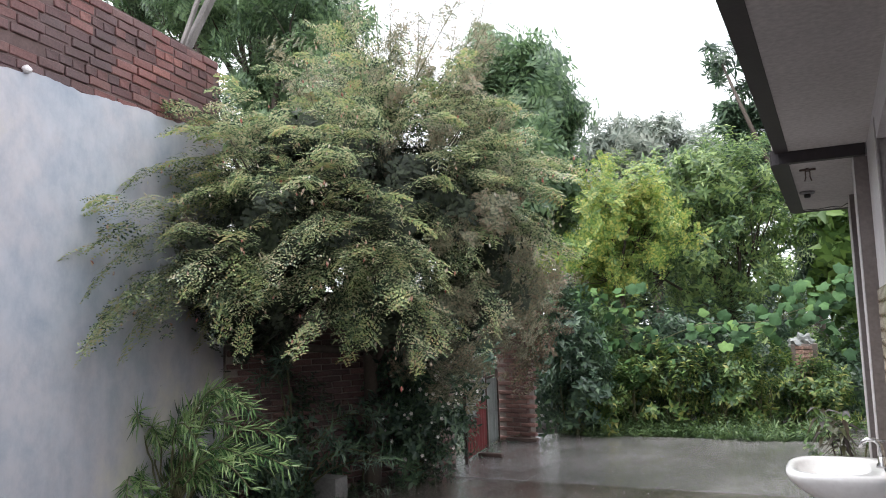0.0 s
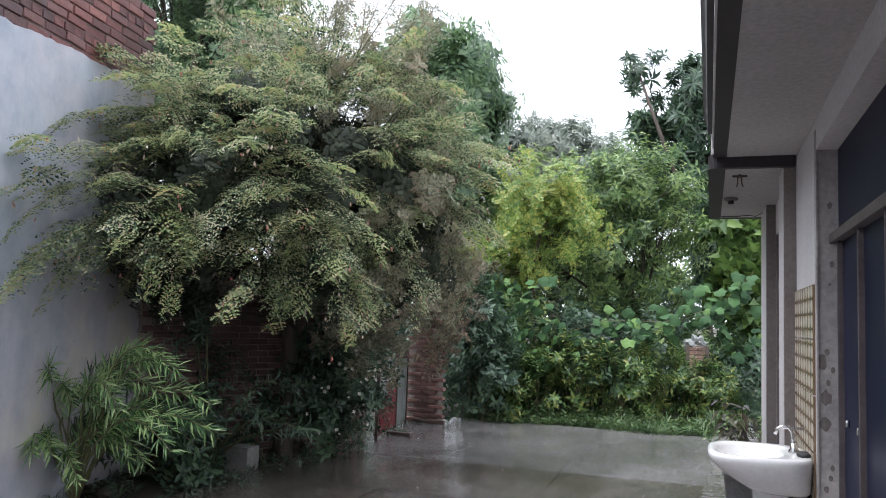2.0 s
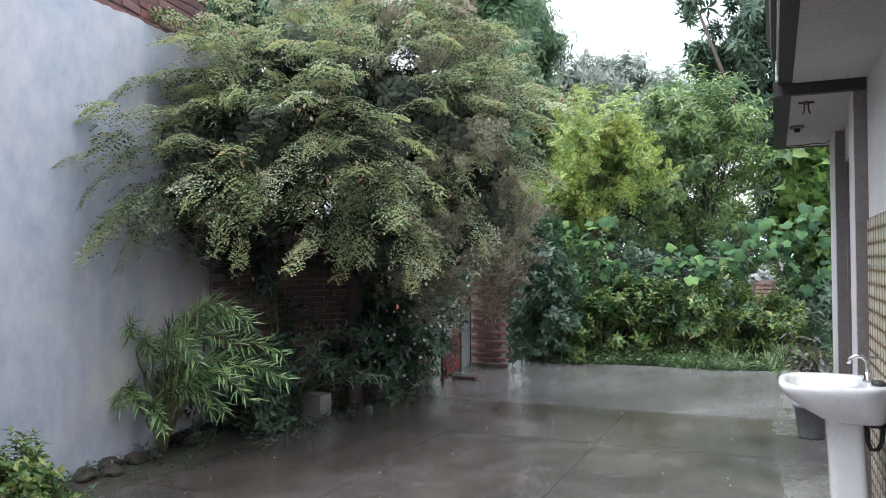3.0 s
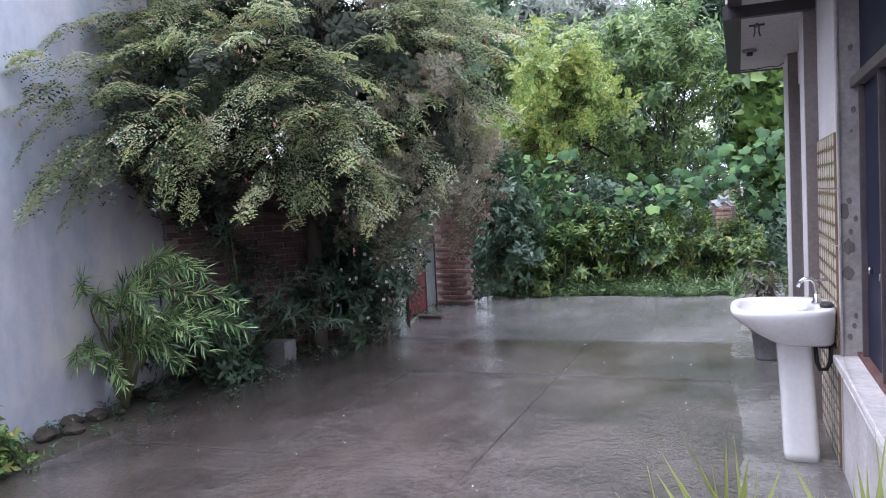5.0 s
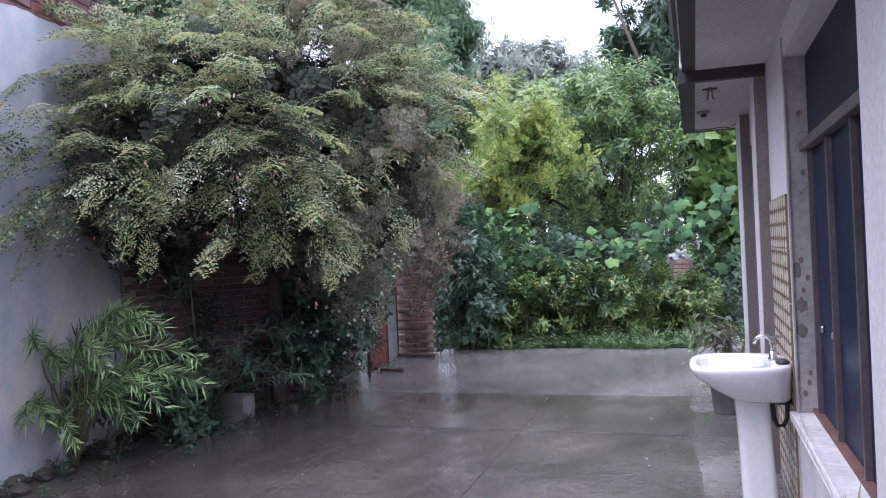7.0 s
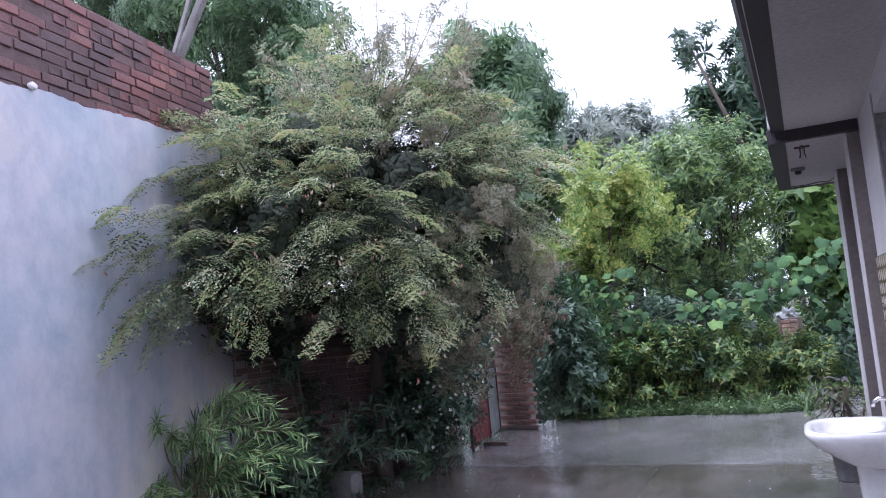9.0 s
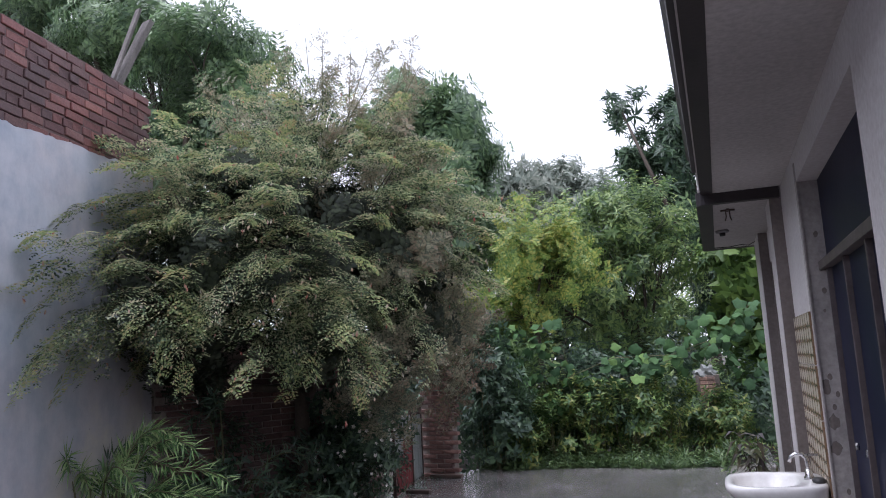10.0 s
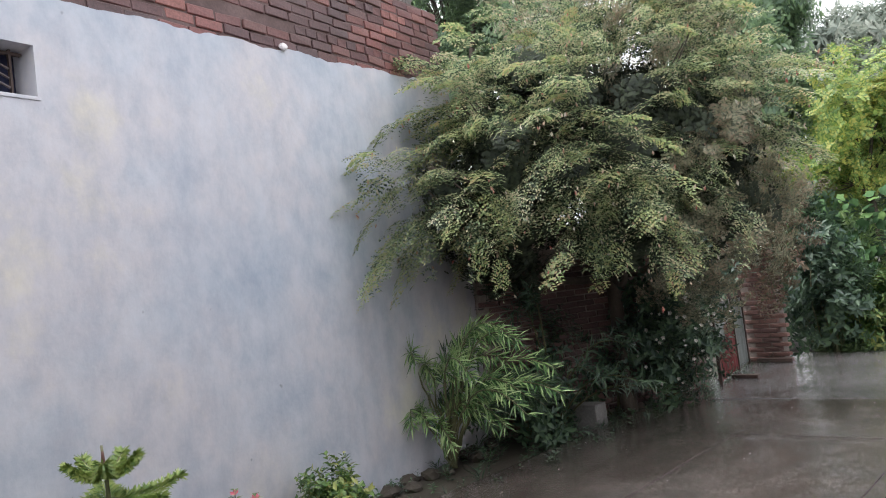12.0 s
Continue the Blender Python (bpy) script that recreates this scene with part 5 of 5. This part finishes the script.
# ---- sheet gate in the boundary ----
gm, gl = frame_of((-3.55, 8.30), (-3.87, 10.0))
gate = tagged(new("sheet_gate"), "patched metal gate of red and grey painted sheets", "gate")
gate.matrix_world = gm
edges = [0.0, 0.50, 1.02, 1.70]
for k, (a, b) in enumerate(zip(edges, edges[1:])):
    cells = 12
    split = (0.45, 0.62, 0.02)[k]
    for z0, z1, m, words in ((0.03, split, M_RED_SHEET, "faded red painted sheet"), (split, 0.86 + 0.02 * math.sin(k * 2.1), M_GREY_SHEET, "grey-green painted sheet")):
        if z1 - z0 < 0.05:
            continue
        sheet = bmesh.new()
        col = [[sheet.verts.new((a + 0.005 + (b - a - 0.01) * i / cells, 0.010 * math.sin(i * 1.9 + k), z)) for i in range(cells + 1)] for z in (z0, z1)]
        for i in range(cells):
            sheet.faces.new((col[0][i], col[0][i + 1], col[1][i + 1], col[1][i]))
        bmesh.ops.solidify(sheet, geom=sheet.faces[:], thickness=0.004)
        part("sheet", sheet, m, gate, words)
for z in (0.06, 0.45, 0.86):
    part("rail", box((0, 0.014, z - 0.015), (1.70, 0.037, z + 0.015), 0.002), M_IRON, gate)
for x in (-0.03, 1.00, 1.68):
    part("gate_post", box((x, -0.02, -0.05), (x + 0.035, 0.015, 0.95), 0.004), M_IRON, gate)
bar = thing("timber_threshold", (-3.52, 9.95, 0.0), "dark wet timber lying by the gate", "timber")
part("plank", box((-0.22, -0.05, 0.0), (0.22, 0.05, 0.05), 0.012), M_IRON, bar)
bar2 = thing("timber_threshold", (-3.44, 8.75, 0.0), "short dark timber at the foot of the gate", "timber")
part("plank", box((-0.16, -0.04, 0.0), (0.14, 0.04, 0.045), 0.012), M_IRON, bar2)
part("string_course", tube(bmesh.new(), [(-0.02, -0.03, 0.86), (0.3, -0.035, 0.88), (0.62, -0.03, 0.85)], 0.012, 0.010, 6), M_POST, rwall, "weathered pole tied along the brickwork")

# concrete block in the bed
block = thing("concrete_block", (-4.05, 6.35, -0.06), "grey concrete block lying in the planting bed", "block")
bb = box((-0.14, -0.1, 0.0), (0.14, 0.1, 0.24), 0.012)
part("body", bb, M_GREY_BLOCK, block)

# ---- plants by the plastered wall ----
bushy = shrub("small_round_bush", (-4.02, 3.22, -0.06), "small bright-green leafy bush at the wall's foot", [((0, 0, 0.20), (0.20, 0.20, 0.15), 40, 10)], [spray_blades(9, 0.10, 0.06, 0.030, 0.5, 0.3) for _ in range(3)], F_WEED, 0.85, 0.04, 12)
bloom = thing("pink_flowering_plant", (-3.85, 2.38, -0.06), "low plant with two pink blossoms by the wall", "flowering plant")
for dx, dy, h in ((-0.05, 0.02, 0.50), (0.06, 0.08, 0.47), (0.0, -0.06, 0.36), (-0.10, 0.1, 0.34)):
    stem = part("stem", tube(bmesh.new(), [(0, 0, 0), (dx * 0.5, dy * 0.5, h * 0.6), (dx, dy, h)], 0.006, 0.003, 5), M_TWIG, bloom)
    scattered("leaf_spray", T_LOW, np.array([(dx * 0.6, dy * 0.6, h * 0.6), (dx * 0.9, dy * 0.9, h * 0.85)]), np.array([(dx, dy, 0.6), (dx, dy, 0.9)]), np.array([0.9, 0.8]), F_GREEN, stem)
    if h > 0.4:
        scattered("blossom", [join([flat_leaf((0, 0, 0), (math.cos(a), math.sin(a), 0.7), (0, 0, 1), 0.035, 0.028) for a in np.arange(6) * 1.047])], np.array([(dx, dy, h)]), np.array([(0.2, -0.3, 1.0)]), np.array([1.0]), F_PINK, stem, "pink blossom")

arau = thing("norfolk_pine_sapling", (-3.50, 1.52, -0.06), "young conifer with flat tiers of soft feathery branches", "sapling")
part("trunk", tube(bmesh.new(), [(0, 0, 0), (0.01, 0, 0.4), (0.0, 0.01, 0.8), (0, 0, 1.0)], 0.016, 0.006, 8), M_TWIG, arau, "", True)
T_NEEDLE = [join([flat_leaf((0, 0, 0.0), (math.cos(a), math.sin(a), 1.2), (0, 0, 1), 0.042, 0.007) for a in np.arange(6) * 1.047])]
for tier, (z, reach, rise) in enumerate(((0.36, 0.42, 0.02), (0.56, 0.40, 0.02), (0.76, 0.33, 0.035), (0.88, 0.14, 0.06))):
    for k in range(5):
        a = k * 1.2566 + tier * 0.6 + 0.3
        d = Vector((math.cos(a), math.sin(a), 0))
        path = [Vector((0, 0, z)) + d * reach * s + Vector((0, 0, rise * s * s * 1.5 - 0.03 * s)) for s in [i / 8 for i in range(9)]]
        branch = part("branch", tube(bmesh.new(), path, 0.005, 0.002, 5), M_TWIG, arau)
        pts, dirs = [], []
        side = Vector((-d.y, d.x, 0))
        for i in range(1, 9):
            pts.append(path[i])
            dirs.append(d)
            for sg in (1, -1):
                ln = 0.10 * math.sin(math.pi * min(0.95, 0.2 + i / 9)) * reach / 0.4
                for q in range(1, 7):
                    pts.append(path[i] + (side * sg + d * 0.6).normalized() * ln * q / 6 + Vector((0, 0, -0.10 * ln * q / 6)))
                    dirs.append(side * sg + d * 0.6)
        scattered("needles", T_NEEDLE, np.array(pts), np.array(dirs), rng.uniform(0.8, 1.2, len(pts)), F_ARAUCARIA, branch)
part("growing_tip", tube(bmesh.new(), [(0, 0, 0.92), (0.005, 0, 0.96), (0.0, 0, 0.98)], 0.010, 0.004, 6), M_RUST, arau, "reddish brown growing tip")

# rubble and roots along the wall's foot
for k in range(26):
    y = 2.6 + 3.0 * k / 25 + rng.normal(0, 0.05)
    x = -4.40 - 0.158 * (y - 3.5) + abs(rng.normal(0.10, 0.07)) + 0.05
    r = rng.uniform(0.03, 0.085)
    rb = bmesh.new()
    bmesh.ops.create_icosphere(rb, subdivisions=2, radius=r)
    for v in rb.verts:
        v.co *= 1 + 0.35 * noise.noise(v.co * 16 + Vector((k, 0, 0)))
        v.co.z *= 0.65
    stone = tagged(part("rubble_stone", rb, M_SOIL), "dark mossy stone in the soil at the wall's foot", "stone", "wall foot rubble")
    stone.location = (x, y, -0.06 + r * 0.45)

# weathered timber posts on the brick parapet
posts = thing("timber_stakes", (-4.86, 5.30, 4.08), "two weathered grey timber stakes leaning over the parapet", "timber")
for a, b, w in (((-0.02, 0.06, 0), (0.06, 0.42, 0.80), 0.058), ((0.0, -0.01, 0), (0.05, 0.30, 0.88), 0.030)):
    a, b = Vector(a), Vector(b)
    pbm = box((-w, -w * 0.45, 0), (w, w * 0.45, (b - a).length), 0.006)
    bmesh.ops.transform(pbm, matrix=Matrix.Translation(a) @ (b - a).to_track_quat("Z", "Y").to_matrix().to_4x4(), verts=pbm.verts)
    part("stake", pbm, M_POST, posts)
spot = thing("plaster_knob", (-4.385, 3.49, 3.32), "small pale mortar lump stuck at the plaster's edge", "mortar lump")
kb = bmesh.new()
bmesh.ops.create_icosphere(kb, subdivisions=2, radius=0.03)
for v in kb.verts:
    v.co *= 1 + 0.3 * noise.noise(v.co * 40)
part("lump", kb, M_WHITE, spot)

# short brick pillar among the weeds
pillar = thing("brick_pillar", (-0.16, 12.45, -0.06), "short brick pillar in the weeds under a pale plastic sheet", "pillar")
M_SALMON = pieces_mat("pale_salmon_brick", [(0.0, (0.36, 0.22, 0.17)), (0.5, (0.43, 0.28, 0.22)), (1.0, (0.50, 0.35, 0.28))], 0.7)
part("core", box((-0.17, -0.12, 0.0), (0.17, 0.18, 1.18), 0.008), M_PALE_MORTAR, pillar)
cover = bmesh.new()
bmesh.ops.create_icosphere(cover, subdivisions=3, radius=0.14)
for v in cover.verts:
    v.co = Vector((v.co.x * 1.15, v.co.y * 1.0, max(v.co.z, -0.02) * 0.95)) + Vector((-0.03, 0.02, 1.18)) + v.co * 0.7 * noise.noise(v.co * 14)
part("plastic_sheet", cover, M_GREY_SHEET, pillar, "crumpled pale plastic sheet")

# ---- tiles behind the basin ----
tw, th = 0.2, 0.3
for i in range(4):
    for j in range(6):
        y0, z0 = 4.285 + i * 0.2125, 0.015 + j * 0.272
        tl = part("tile", box((WX - 0.012, y0 + 0.003, z0 + 0.003), (WX + 0.001, y0 + 0.2095, z0 + 0.269), 0.002), M_TILE, house)

# flaked paint and cement scars on the jamb
for k in range(12):
    z = rng.uniform(0.65, 2.1) if k > 2 else (1.27, 1.10, 0.98)[k]
    r = rng.uniform(0.006, 0.014) if k > 2 else 0.024
    fl = bmesh.new()
    bmesh.ops.create_icosphere(fl, subdivisions=2, radius=r)
    for v in fl.verts:
        v.co = Vector((v.co.x, v.co.y * 0.12, v.co.z * 1.5)) * (1 + 0.5 * noise.noise(v.co * 60 + Vector((k, 0, 0))))
    o = part("scar", fl, M_BROWN, house)
    o.location = (WX + rng.uniform(0.02, 0.07), 4.2345, z)

# ---- brickwork ----
def brick_mesh(name, w, d, h, material, seed):
    bm = box((-w / 2, -d / 2, -h / 2), (w / 2, d / 2, h / 2))
    bmesh.ops.bevel(bm, geom=bm.edges[:], offset=0.006, segments=1, affect="EDGES")
    for v in bm.verts:
        v.co += Vector((noise.noise(v.co * 23 + Vector((seed, 0, 0))), noise.noise(v.co * 23 + Vector((0, seed, 0))), noise.noise(v.co * 23 + Vector((0, 0, seed))))) * 0.006
    me = bpy.data.meshes.new(name)
    bm.to_mesh(me)
    bm.free()
    me.materials.append(material)
    return me


# parapet bricks: along the wall's own y
BR = [brick_mesh("brick", 0.09, 0.222, 0.068, M_BRICK, s) for s in range(4)]
HB = [brick_mesh("brick", 0.09, 0.108, 0.068, M_BRICK, s) for s in range(2)]
count = 0
for row in range(11):
    z = 3.275 + 0.078 * row
    header = row % 5 == 3
    step = 0.120 if header else 0.234
    y = 2.22 - (0.06 if row % 2 else 0.118)
    while y > (-1.75 if not header else 0.2):
        if z + 0.02 > ragged(y) - 0.02:
            b = new("brick", (HB if header else BR)[count % (2 if header else 4)])
            b.parent = lwall
            b.matrix_local = pose(-0.066 + rng.normal(0, 0.004), y + rng.normal(0, 0.004), z + rng.normal(0, 0.003), rng.normal(0, 1.0), rng.normal(0, 1.0), rng.normal(0, 1.2))
            count += 1
        y -= step
# end face of the parapet
for row in range(9):
    b = new("brick", BR[row % 4])
    b.parent = lwall
    b.matrix_local = pose(-0.16, 2.235, 3.35 + 0.078 * row, 0, 0, 90)


def brick_wall(wall, length, height, z0, limit):
    meshes = [brick_mesh("brick", 0.212, 0.09, 0.050, M_OLD_BRICK, s + 9) for s in range(4)]
    k = 0
    for row in range(int(height / 0.060)):
        x = 0.11 + (0.112 if row % 2 else 0)
        while x < length - 0.06:
            if k < limit:
                b = new("brick", meshes[k % 4])
                b.parent = wall
                b.matrix_local = pose(x + rng.normal(0, 0.004), -0.018 + rng.normal(0, 0.004), z0 + 0.060 * row, rng.normal(0, 1), rng.normal(0, 1), rng.normal(0, 1.0))
                k += 1
            x += 0.224


brick_wall(bwall, BL, 1.60, 0.03, 300)
brick_wall(rwall, RL + 0.02, 1.42, 0.03, 130)
PB = [brick_mesh("brick", 0.09, 0.108, 0.052, M_SALMON, s + 20) for s in range(2)]
for row in range(19):
    for x in (-0.11, 0.11) if row % 2 else (-0.12, 0.10):
        b = new("brick", PB[row % 2])
        b.parent = pillar
        b.matrix_local = pose(x * 0.5, -0.10, 0.05 + 0.060 * row, 0, 0, 90)
